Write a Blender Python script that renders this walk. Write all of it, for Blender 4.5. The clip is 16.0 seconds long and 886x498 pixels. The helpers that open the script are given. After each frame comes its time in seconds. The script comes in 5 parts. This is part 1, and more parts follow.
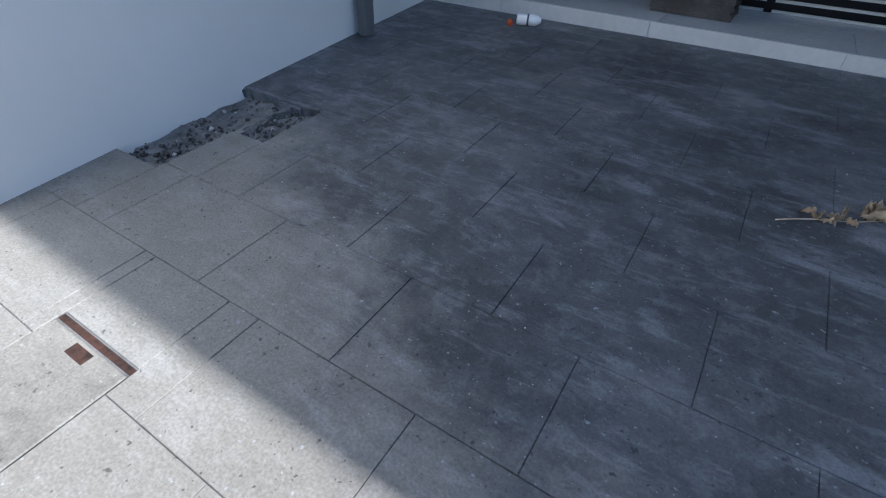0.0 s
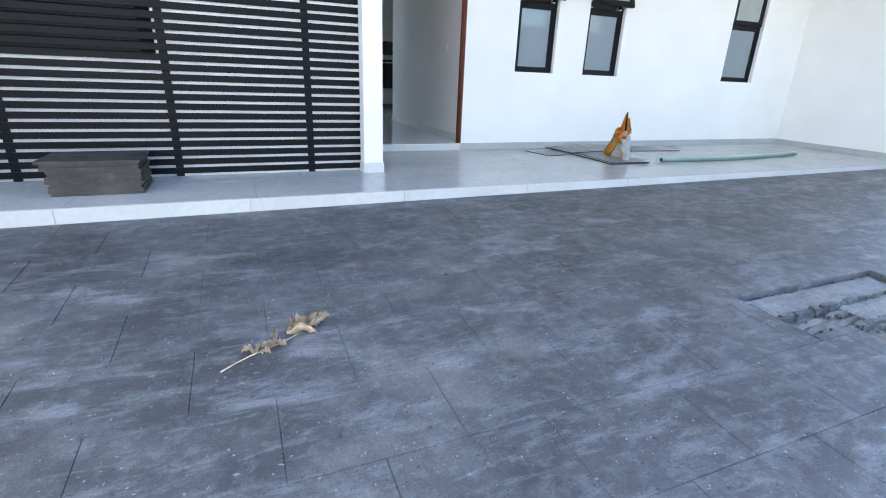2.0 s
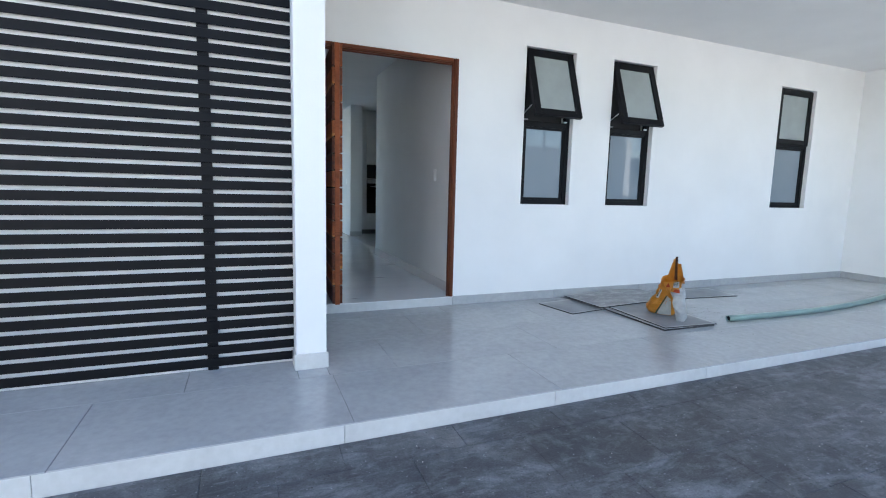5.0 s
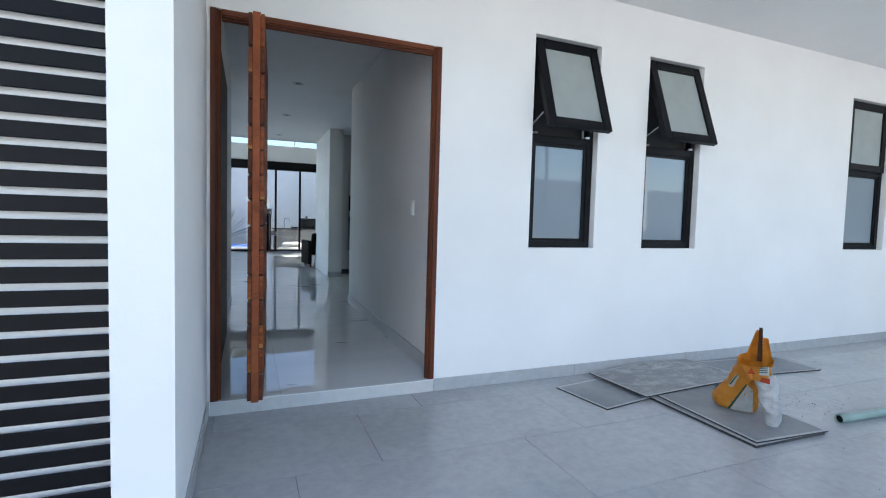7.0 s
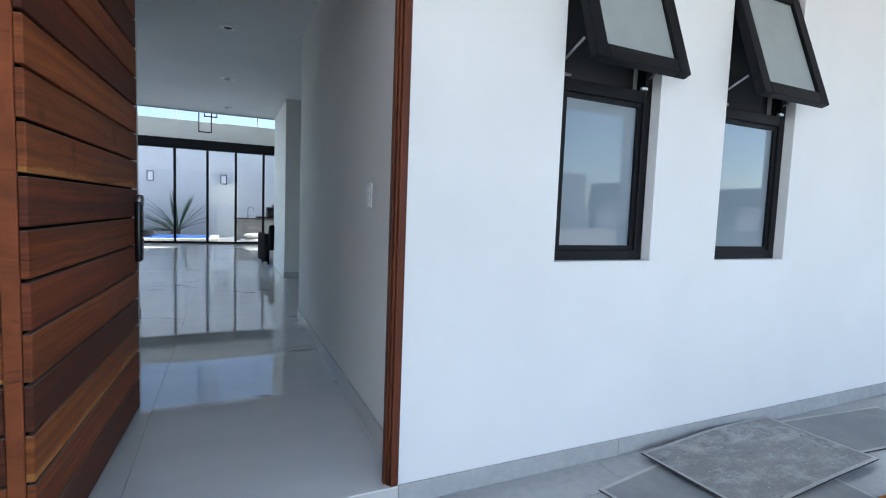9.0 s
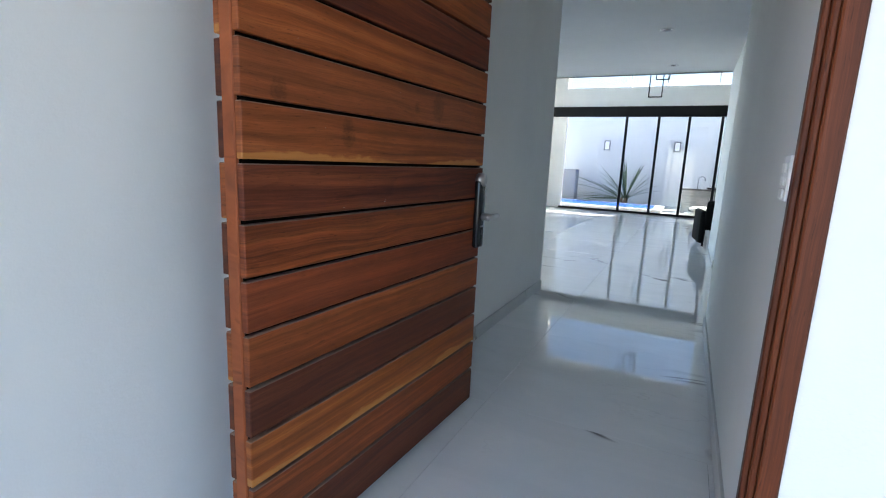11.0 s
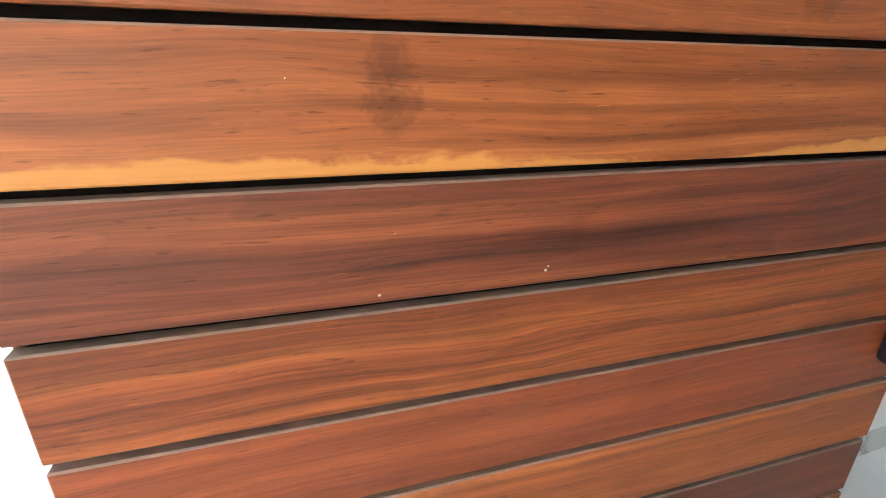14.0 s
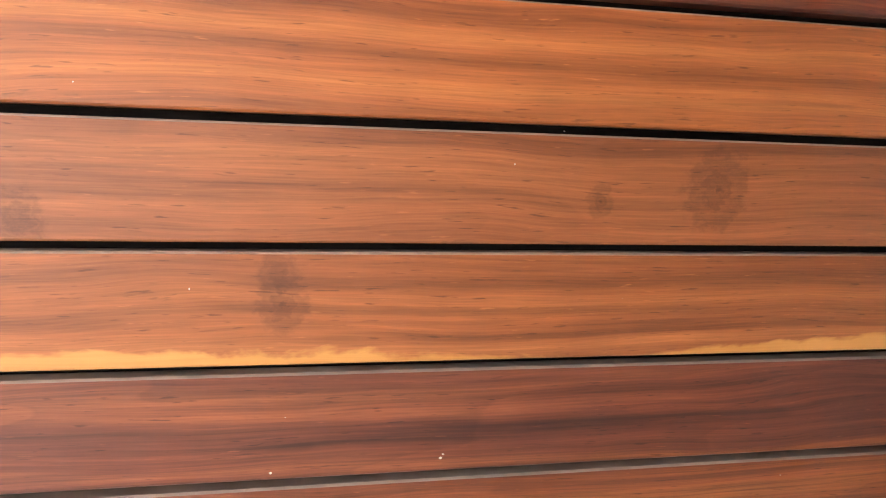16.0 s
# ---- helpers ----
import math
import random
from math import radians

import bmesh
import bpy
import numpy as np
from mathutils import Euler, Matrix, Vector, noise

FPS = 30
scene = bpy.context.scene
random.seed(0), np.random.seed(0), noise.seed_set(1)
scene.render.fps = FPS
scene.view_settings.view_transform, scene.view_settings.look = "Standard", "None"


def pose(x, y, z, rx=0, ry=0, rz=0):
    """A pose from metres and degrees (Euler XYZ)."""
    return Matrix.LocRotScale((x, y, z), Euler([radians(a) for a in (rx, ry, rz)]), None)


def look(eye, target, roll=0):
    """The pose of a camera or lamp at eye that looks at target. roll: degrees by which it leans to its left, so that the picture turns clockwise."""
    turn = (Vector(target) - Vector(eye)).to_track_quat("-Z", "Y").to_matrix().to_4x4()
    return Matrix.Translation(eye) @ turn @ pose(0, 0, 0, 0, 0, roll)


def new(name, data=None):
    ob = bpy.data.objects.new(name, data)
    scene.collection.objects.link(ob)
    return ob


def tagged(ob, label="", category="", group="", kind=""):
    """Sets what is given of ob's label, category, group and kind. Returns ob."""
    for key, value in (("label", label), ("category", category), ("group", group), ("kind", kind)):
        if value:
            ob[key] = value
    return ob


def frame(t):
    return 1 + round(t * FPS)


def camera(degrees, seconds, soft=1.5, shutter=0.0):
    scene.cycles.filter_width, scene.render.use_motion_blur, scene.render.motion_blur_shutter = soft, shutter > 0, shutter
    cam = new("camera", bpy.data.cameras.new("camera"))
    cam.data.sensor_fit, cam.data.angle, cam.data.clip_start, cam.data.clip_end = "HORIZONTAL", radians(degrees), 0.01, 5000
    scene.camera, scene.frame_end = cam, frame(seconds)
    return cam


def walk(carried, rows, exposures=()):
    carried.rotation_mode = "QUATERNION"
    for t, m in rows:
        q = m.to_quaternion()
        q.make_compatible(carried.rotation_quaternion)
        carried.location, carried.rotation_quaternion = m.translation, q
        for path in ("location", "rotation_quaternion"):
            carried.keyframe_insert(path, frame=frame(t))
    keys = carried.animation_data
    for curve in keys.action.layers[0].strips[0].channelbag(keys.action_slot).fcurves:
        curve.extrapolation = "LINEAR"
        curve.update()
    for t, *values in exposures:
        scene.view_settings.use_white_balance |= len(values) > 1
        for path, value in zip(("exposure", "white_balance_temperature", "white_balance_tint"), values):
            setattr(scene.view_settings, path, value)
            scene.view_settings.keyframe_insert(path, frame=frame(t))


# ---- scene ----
cam = camera(85.4, 16.0, 1.1)
PATH = [
    (0, (-1.745, -6.133, 0.838), (-2.558, -4.798, -0.409), 2.4),
    (0.5, (-1.692, -6.131, 0.838), (-1.95, -4.566, -0.38), 2.5),
    (1, (-1.594, -6.155, 0.83), (-1.374, -4.523, -0.304), 2.9),
    (1.5, (-1.409, -6.066, 0.866), (-0.878, -4.379, -0.067), 3.0),
    (2, (-1.304, -5.929, 0.935), (-0.565, -4.2, 0.254), 2.4),
    (2.5, (-1.214, -5.681, 1.017), (-0.318, -3.951, 0.566), 2.0),
    (3, (-1.083, -5.475, 1.045), (-0.121, -3.747, 0.749), 1.5),
    (3.5, (-0.915, -5.214, 1.083), (0.044, -3.475, 0.85), 1.1),
    (4, (-0.796, -4.922, 1.098), (0.1, -3.15, 0.856), 1.1),
    (4.2, (-0.744, -4.805, 1.104), (0.122, -3.02, 0.854), 1.2),
    (6.3, (0.019, -3.558, 1.199), (0.657, -1.672, 1.005), 1.5),
    (6.5, (0.075, -3.445, 1.191), (0.732, -1.563, 1.031), 1.6),
    (7, (0.207, -3.095, 1.193), (0.959, -1.245, 1.079), 1.6),
    (7.5, (0.374, -2.767, 1.185), (1.267, -0.98, 1.091), 1.5),
    (8, (0.564, -2.431, 1.217), (1.58, -0.711, 1.113), 1.4),
    (8.2, (0.591, -2.281, 1.195), (1.643, -0.584, 1.086), 1.5),
    (10.3, (1.103, -1.285, 1.289), (0.816, 0.676, 1.024), 2.4),
    (10.5, (1.132, -1.202, 1.275), (0.645, 0.716, 0.985), 2.2),
    (11, (1.207, -0.986, 1.305), (0.327, 0.773, 0.943), 2.5),
    (11.5, (1.146, -0.777, 1.286), (-0.008, 0.801, 0.865), 1.2),
    (12, (1.042, -0.563, 1.29), (-0.28, 0.846, 0.77), 0.5),
    (12.5, (0.985, -0.355, 1.286), (-0.448, 0.897, 0.672), 0.0),
    (13, (0.889, -0.199, 1.262), (-0.661, 0.879, 0.601), -0.0),
    (13.5, (0.759, -0.021, 1.309), (-0.915, 0.861, 0.662), -0.2),
    (14, (0.771, 0.055, 1.396), (-0.98, 0.688, 0.666), 1.1),
    (14.5, (0.825, 0.186, 1.412), (-0.989, 0.634, 0.698), 1.2),
    (15, (0.854, 0.222, 1.436), (-1.027, 0.569, 0.85), 1.0),
    (15.5, (0.85, 0.22, 1.481), (-1.077, 0.555, 1.063), 1.1),
    (16, (0.844, 0.251, 1.517), (-1.095, 0.607, 1.179), 1.6),
]
EXPOSURES = [(0.0, 0.9, 5850, 10), (0.5, 1.85, 5950, 10), (1.0, 2.35, 6200, 10), (2.0, 2.7, 6300, 10), (2.5, 2.3, 5900, 10), (3.0, 2.25, 5900, 10), (4.2, 2.3, 6100, 10), (8.2, 2.33, 6150, 10), (10.5, 2.6, 6100, 10),
             (11.5, 3.25, 6800, 10), (12.0, 3.35, 7100, 10), (12.5, 3.5, 7500, 10), (13.0, 3.85, 8050, 10), (13.5, 4.6, 7900, 10), (14.5, 4.88, 7450, 10), (16.0, 5.1, 7300, 10)]
walk(cam, [(t, look(eye, target, roll)) for t, eye, target, roll in PATH], EXPOSURES)

# ---- light ----
SUN_DIR = Vector((0.57, 0.29, 0.766)).normalized()      # towards the sun
world = bpy.data.worlds.new("sky")
scene.world = world
world.use_nodes = True
wn = world.node_tree.nodes
sky = wn.new("ShaderNodeTexSky")
sky.sky_type = "NISHITA"
sky.sun_disc = False
sky.sun_elevation = math.asin(SUN_DIR.z)
sky.sun_rotation = math.atan2(SUN_DIR.x, SUN_DIR.y)
sky.air_density, sky.dust_density, sky.ozone_density = 1.0, 0.35, 1.0
world.node_tree.links.new(sky.outputs[0], wn["Background"].inputs[0])
wn["Background"].inputs[1].default_value = 0.1
sun = new("sun", bpy.data.lights.new("sun", "SUN"))
sun.data.energy, sun.data.angle, sun.data.color = 5.0, radians(0.53), (1.0, 0.95, 0.87)
sun.matrix_world = look(SUN_DIR * 40, (0, 0, 0))


# ---- materials ----
class Nodes:
    """A small wrapper for building node materials."""
    def __init__(self, name):
        self.mat = bpy.data.materials.new(name)
        self.mat.use_nodes = True
        self.t = self.mat.node_tree
        self.b = self.t.nodes["Principled BSDF"]

    def node(self, kind, **sets):
        n = self.t.nodes.new(kind)
        for k, v in sets.items():
            if k in n.inputs:
                n.inputs[k].default_value = v
        return n

    def link(self, a, b):
        self.t.links.new(a, b)

    def coords(self, scale=(1, 1, 1), shuffle=False, rotate=(0, 0, 0)):
        tc = self.t.nodes.new("ShaderNodeTexCoord")
        m = self.t.nodes.new("ShaderNodeMapping")
        m.inputs["Scale"].default_value = scale
        m.inputs["Rotation"].default_value = rotate
        src = tc.outputs["Object"]
        if shuffle:
            oi = self.t.nodes.new("ShaderNodeObjectInfo")
            mul = self.t.nodes.new("ShaderNodeMath")
            mul.operation = "MULTIPLY"
            mul.inputs[1].default_value = 37.0
            self.link(oi.outputs["Random"], mul.inputs[0])
            add = self.t.nodes.new("ShaderNodeVectorMath")
            self.link(src, add.inputs[0])
            self.link(mul.outputs[0], add.inputs[1])
            src = add.outputs[0]
        self.link(src, m.inputs["Vector"])
        return m.outputs[0]

    def noise(self, vec, scale, detail=4.0, rough=0.55, distort=0.0):
        n = self.node("ShaderNodeTexNoise", Scale=scale, Detail=detail, Roughness=rough, Distortion=distort)
        self.link(vec, n.inputs["Vector"])
        return n.outputs["Fac"]

    def ramp(self, fac, *stops):
        r = self.t.nodes.new("ShaderNodeValToRGB")
        els = r.color_ramp.elements
        while len(els) < len(stops):
            els.new(0.5)
        for e, (p, c) in zip(els, stops):
            e.position = p
            e.color = (c, c, c, 1) if isinstance(c, (int, float)) else (*c, 1)
        self.link(fac, r.inputs[0])
        return r.outputs[0]

    def mix(self, fac, a, b, mode="MIX"):
        m = self.t.nodes.new("ShaderNodeMix")
        m.data_type, m.blend_type = "RGBA", mode
        for sock, v in ((m.inputs[0], fac), (m.inputs[6], a), (m.inputs[7], b)):
            if isinstance(v, (int, float)):
                sock.default_value = v
            elif isinstance(v, tuple):
                sock.default_value = (*v, 1)
            else:
                self.link(v, sock)
        return m.outputs[2]

    def color(self, v):
        if isinstance(v, tuple):
            self.b.inputs["Base Color"].default_value = (*v, 1)
        else:
            self.link(v, self.b.inputs["Base Color"])

    def rough(self, v):
        if isinstance(v, (int, float)):
            self.b.inputs["Roughness"].default_value = v
        else:
            self.link(v, self.b.inputs["Roughness"])

    def bump(self, height, strength=0.2, distance=0.01):
        n = self.node("ShaderNodeBump", Strength=strength, Distance=distance)
        self.link(height, n.inputs["Height"])
        self.link(n.outputs[0], self.b.inputs["Normal"])


def stucco(name, base, fine=90, strength=0.16):
    m = Nodes(name)
    v = m.coords()
    big = m.noise(v, 1.3, 5)
    lo = tuple(c * 0.93 for c in base)
    m.color(m.ramp(big, (0.3, lo), (0.7, base)))
    m.rough(0.75)
    m.bump(m.noise(v, fine, 6, 0.65), strength, 0.006)
    return m.mat


def plain(name, base, rough=0.5, metal=0.0, grain=0.0, scale=60, spec=0.5):
    m = Nodes(name)
    if grain:
        v = m.coords(shuffle=True)
        n = m.noise(v, scale, 5)
        m.color(m.ramp(n, (0.3, tuple(c * (1 - grain) for c in base)), (0.7, tuple(min(1, c * (1 + grain)) for c in base))))
        m.bump(n, 0.08, 0.003)
    else:
        m.color(base)
    m.rough(rough)
    m.b.inputs["Metallic"].default_value = metal
    m.b.inputs["Specular IOR Level"].default_value = spec
    return m.mat


def driveway_mat(name, dark, light, pale, dust=None, chipped=0.0):
    """Cement surface: cloudy tone, trowel scuffs, pale flecks and dark chips; dust: colour of a dust film that also
    paints the sunlit corner brighter.
    """
    m = Nodes(name)
    w = m.t.nodes.new("ShaderNodeNewGeometry").outputs["Position"]
    blot = m.noise(w, 1.9, 8, 0.68, 0.3)
    mid = m.noise(w, 9.0, 8, 0.72, 0.25)
    fine = m.noise(w, 120, 3, 0.6)
    c = m.mix(m.ramp(blot, (0.4, 0.0), (0.6, 1.0)), dark, light)
    c = m.mix(m.ramp(mid, (0.5, 0.0), (0.72, 0.5)), c, pale)

    def scuffs(turn, scale, size, lo, hi, amount):
        st = m.t.nodes.new("ShaderNodeMapping")
        st.inputs["Scale"].default_value = scale
        st.inputs["Rotation"].default_value = (0, 0, turn)
        m.link(w, st.inputs["Vector"])
        return m.ramp(m.noise(st.outputs[0], size, 6, 0.7, 0.35), (lo, 0.0), (hi, amount))

    c = m.mix(scuffs(0.5, (1.2, 3.4, 1), 1.7, 0.53, 0.66, 0.7), c, pale)
    c = m.mix(scuffs(-0.75, (2.0, 9.0, 1), 2.6, 0.56, 0.68, 0.4), c, pale)
    c = m.mix(scuffs(1.1, (3.0, 30.0, 1), 2.2, 0.63, 0.7, 0.5), c, pale)
    c = m.mix(scuffs(0.25, (2.2, 4.5, 1), 2.1, 0.55, 0.68, 0.5), c, tuple(x * 0.62 for x in dark))
    oi = m.t.nodes.new("ShaderNodeObjectInfo")
    c = m.mix(0.24, c, m.ramp(oi.outputs["Random"], (0.0, 0.38), (1.0, 0.62)), "OVERLAY")
    # film thickens towards the sunlit corner: dust and painted-in sun brightness together
    if dust:
        sep = m.t.nodes.new("ShaderNodeSeparateXYZ")
        m.link(w, sep.inputs[0])
        far = m.t.nodes.new("ShaderNodeMapRange")
        far.inputs["From Min"].default_value, far.inputs["From Max"].default_value = -12.3, -15.2
        lean = m.t.nodes.new("ShaderNodeMath")
        lean.operation = "MULTIPLY_ADD"
        m.link(sep.outputs["Y"], lean.inputs[0])
        lean.inputs[1].default_value = 2.0
        m.link(sep.outputs["X"], lean.inputs[2])
        m.link(lean.outputs[0], far.inputs["Value"])
        sun_dust = m.t.nodes.new("ShaderNodeMath")
        sun_dust.operation = "MULTIPLY_ADD"
        m.link(blot, sun_dust.inputs[0])
        sun_dust.inputs[1].default_value = 1.1
        m.link(far.outputs[0], sun_dust.inputs[2])
        c = m.mix(m.ramp(sun_dust.outputs[0], (0.62, 0.0), (1.45, 0.55)), c, dust)
    speck = m.noise(w, 52, 2, 0.5)
    c = m.mix(m.ramp(speck, (0.69, 0.0), (0.735, 0.75)), c, tuple(x * 1.3 for x in pale))
    chip = m.noise(w, 21, 3, 0.6, 0.4)
    c = m.mix(m.ramp(chip, (0.27, 0.7), (0.31, 0.0)), c, tuple(x * 0.35 for x in dark))
    c = m.mix(m.ramp(speck, (0.27, 0.75), (0.31, 0.0)), c, tuple(x * 0.3 for x in dark))
    c = m.mix(0.45, c, m.ramp(fine, (0.3, 0.25), (0.7, 0.75)), "OVERLAY")
    m.color(c)
    m.rough(m.ramp(mid, (0.3, 0.6), (0.75, 0.38)))
    h = m.mix(0.5, fine, m.mix(0.5, mid, chip))
    m.bump(h, 0.55, 0.006)
    return m.mat


def porcelain(name, lo, hi, rough=0.24):
    m = Nodes(name)
    v = m.coords(shuffle=True)
    a = m.noise(v, 1.7, 6, 0.6, 0.6)
    b = m.noise(v, 22, 4, 0.6)
    c = m.mix(m.ramp(a, (0.35, 0.0), (0.68, 1.0)), lo, hi)
    c = m.mix(0.18, c, m.ramp(b, (0.3, 0.3), (0.7, 0.7)), "OVERLAY")
    m.color(c)
    dust = m.noise(m.coords(), 3.1, 5, 0.6, 0.4)
    m.rough(m.ramp(dust, (0.3, rough), (0.8, rough + 0.07)))
    m.bump(b, 0.03, 0.002)
    return m.mat


def marble(name, gloss=0.02, tone=1.0):
    m = Nodes(name)
    v = m.coords((0.55, 1.5, 1), shuffle=True, rotate=(0, 0, 0.7))
    warp = m.noise(v, 1.0, 5, 0.55, 0.9)
    vein = m.ramp(warp, (0.47, 0.0), (0.495, 1.0), (0.501, 1.0), (0.512, 0.0))
    hair = m.ramp(m.noise(v, 1.7, 6, 0.55, 1.2), (0.495, 0.0), (0.499, 0.22), (0.501, 0.22), (0.505, 0.0))
    mask = m.ramp(m.noise(v, 1.5, 2), (0.59, 0.0), (0.66, 1.0))
    mask2 = m.ramp(m.noise(v, 0.8, 2), (0.54, 0.0), (0.62, 1.0))
    both = m.mix(1.0, vein, mask, "MULTIPLY")
    cloud = m.noise(v, 2.4, 6, 0.6, 0.8)
    base = m.ramp(cloud, (0.3, (0.79 * tone, 0.8 * tone, 0.785 * tone)), (0.7, (0.87 * tone, 0.87 * tone, 0.855 * tone)))
    base = m.mix(m.mix(1.0, hair, mask2, "MULTIPLY"), base, (0.3, 0.295, 0.285))
    dusk = m.ramp(m.noise(v, 14, 5), (0.35, (0.13, 0.125, 0.12)), (0.65, (0.33, 0.325, 0.315)))
    m.color(m.mix(both, base, dusk))
    m.rough(gloss)
    m.b.inputs["Specular IOR Level"].default_value = 0.6
    return m.mat


def wood(name, dark, mid, light, sap=None, knot=None, contrast=1.0):
    """Oiled hardwood, grain along x. sap: pale sapwood along the lower edge; knot: (x, z, radius) of dark knots."""
    m = Nodes(name)
    tc = m.t.nodes.new("ShaderNodeTexCoord")
    here = m.coords(shuffle=True)

    def wander(size, amount, stretch):
        n = m.noise(m.coords(stretch, shuffle=True), size, 3, 0.5, 0.3)
        c = m.t.nodes.new("ShaderNodeCombineXYZ")
        k = m.t.nodes.new("ShaderNodeMath")
        k.operation = "MULTIPLY"
        k.inputs[1].default_value = amount
        m.link(n, k.inputs[0])
        m.link(k.outputs[0], c.inputs[2])
        a = m.t.nodes.new("ShaderNodeVectorMath")
        m.link(here, a.inputs[0])
        m.link(c.outputs[0], a.inputs[1])
        return a.outputs[0]

    bent = wander(1.0, 0.07, (1.3, 1.0, 4.0))

    def along(scale, detail, rough, distort=0.0):
        st = m.t.nodes.new("ShaderNodeMapping")
        st.inputs["Scale"].default_value = scale
        m.link(bent, st.inputs["Vector"])
        return m.noise(st.outputs[0], 1.0, detail, rough, distort)

    figure = along((0.55, 1, 24), 5, 0.6, 0.5)
    band = along((1.0, 1, 95), 5, 0.66, 0.12)
    fibre = along((11, 1, 520), 3, 0.65)
    pore = along((30, 1, 360), 2, 0.5)
    rise = m.t.nodes.new("ShaderNodeMath")
    rise.operation = "MULTIPLY"
    m.link(along((0.9, 1, 7.5), 3, 0.5, 0.4), rise.inputs[0])
    rise.inputs[1].default_value = 11.0
    saw = m.t.nodes.new("ShaderNodeMath")
    saw.operation = "FRACT"
    m.link(rise.outputs[0], saw.inputs[0])
    c = m.ramp(figure, (0.32, dark), (0.5, mid), (0.68, light))
    c = m.mix(0.36 * contrast, c, m.ramp(band, (0.34, 0.16), (0.66, 0.8)), "OVERLAY")
    c = m.mix(0.22 * contrast, c, m.ramp(saw.outputs[0], (0.0, 0.3), (0.06, 0.62), (0.6, 0.52), (1.0, 0.34)), "OVERLAY")
    c = m.mix(0.34, c, m.ramp(fibre, (0.3, 0.2), (0.5, 0.5), (0.7, 0.78)), "OVERLAY")
    blush = m.noise(m.coords((5, 5, 12), shuffle=True), 1.0, 5, 0.65)
    c = m.mix(0.3, c, m.ramp(blush, (0.32, 0.36), (0.68, 0.64)), "OVERLAY")
    c = m.mix(m.ramp(pore, (0.27, 0.55), (0.34, 0.0)), c, tuple(x * 0.35 for x in dark))
    c = m.mix(m.ramp(pore, (0.7, 0.0), (0.78, 0.35)), c, tuple(min(1.0, x * 1.6) for x in light))
    m.b.inputs["Specular IOR Level"].default_value = 0.28
    sep = m.t.nodes.new("ShaderNodeSeparateXYZ")
    m.link(tc.outputs["Object"], sep.inputs[0])
    if knot:
        for kx, kz, kr in knot:
            d = m.t.nodes.new("ShaderNodeVectorMath")
            d.operation = "SUBTRACT"
            m.link(tc.outputs["Object"], d.inputs[0])
            d.inputs[1].default_value = (kx, 0, kz)
            s = m.t.nodes.new("ShaderNodeVectorMath")
            s.operation = "MULTIPLY"
            m.link(d.outputs[0], s.inputs[0])
            s.inputs[1].default_value = (1.0, 0.0, 0.85)
            ln = m.t.nodes.new("ShaderNodeVectorMath")
            ln.operation = "LENGTH"
            m.link(s.outputs[0], ln.inputs[0])
            wob = m.t.nodes.new("ShaderNodeMath")
            wob.operation = "MULTIPLY_ADD"
            m.link(m.noise(m.coords((40, 40, 60)), 1.5, 5, 0.65), wob.inputs[0])
            wob.inputs[1].default_value = kr * 2.2
            m.link(ln.outputs["Value"], wob.inputs[2])
            rings = m.ramp(wob.outputs[0], (kr * 1.0, 0.75), (kr * 1.35, 0.3), (kr * 1.6, 0.5), (kr * 1.9, 0.16), (kr * 2.15, 0.36), (kr * 2.6, 0.0))
            c = m.mix(rings, c, tuple(x * 0.34 for x in dark))
    if sap:
        edge = m.t.nodes.new("ShaderNodeMath")
        edge.operation = "MULTIPLY_ADD"
        m.link(m.noise(m.coords((3.4, 3.4, 9.0), shuffle=True), 1.0, 6, 0.6, 0.5), edge.inputs[0])
        edge.inputs[1].default_value = -0.1
        m.link(sep.outputs["Z"], edge.inputs[2])
        m2 = m.t.nodes.new("ShaderNodeMapRange")
        m2.inputs["From Min"].default_value = sap
        m2.inputs["From Max"].default_value = sap - 0.007
        m.link(edge.outputs[0], m2.inputs["Value"])
        c = m.mix(m2.outputs[0], c, m.mix(m.ramp(band, (0.3, 0.0), (0.7, 1.0)), (0.4, 0.145, 0.035), (0.5, 0.21, 0.055)))
    # upward faces paler: dust, plus the top-edge highlight painted into the colour
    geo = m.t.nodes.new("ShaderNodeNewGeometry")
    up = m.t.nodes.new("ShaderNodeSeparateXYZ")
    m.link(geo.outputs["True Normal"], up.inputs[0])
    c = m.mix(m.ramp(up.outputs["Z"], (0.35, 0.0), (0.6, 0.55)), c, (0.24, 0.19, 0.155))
    m.color(c)
    m.rough(m.ramp(figure, (0.2, 0.48), (0.8, 0.6)))
    m.bump(m.mix(0.5, band, fibre), 0.14, 0.002)
    return m.mat


def glass(name, tint=(1, 1, 1), rough=0.0):
    m = Nodes(name)
    m.color(tint)
    m.rough(rough)
    m.b.inputs["Transmission Weight"].default_value = 1.0
    m.b.inputs["IOR"].default_value = 1.45
    return m.mat


WHITE = stucco("white_paint", (0.83, 0.83, 0.82))
SOFFIT = stucco("ceiling_paint", (0.82, 0.82, 0.81), 60, 0.05)
INNER = stucco("interior_paint", (0.82, 0.825, 0.805), 70, 0.06)
DRIVE = driveway_mat("stamped_concrete", (0.05, 0.053, 0.059), (0.094, 0.099, 0.108), (0.225, 0.236, 0.255), (0.3, 0.28, 0.245))
JOINT = driveway_mat("joint_grit", (0.03, 0.031, 0.034), (0.085, 0.088, 0.094), (0.16, 0.163, 0.17))
PITMAT = driveway_mat("broken_mortar", (0.1, 0.095, 0.088), (0.17, 0.163, 0.153), (0.29, 0.28, 0.265))
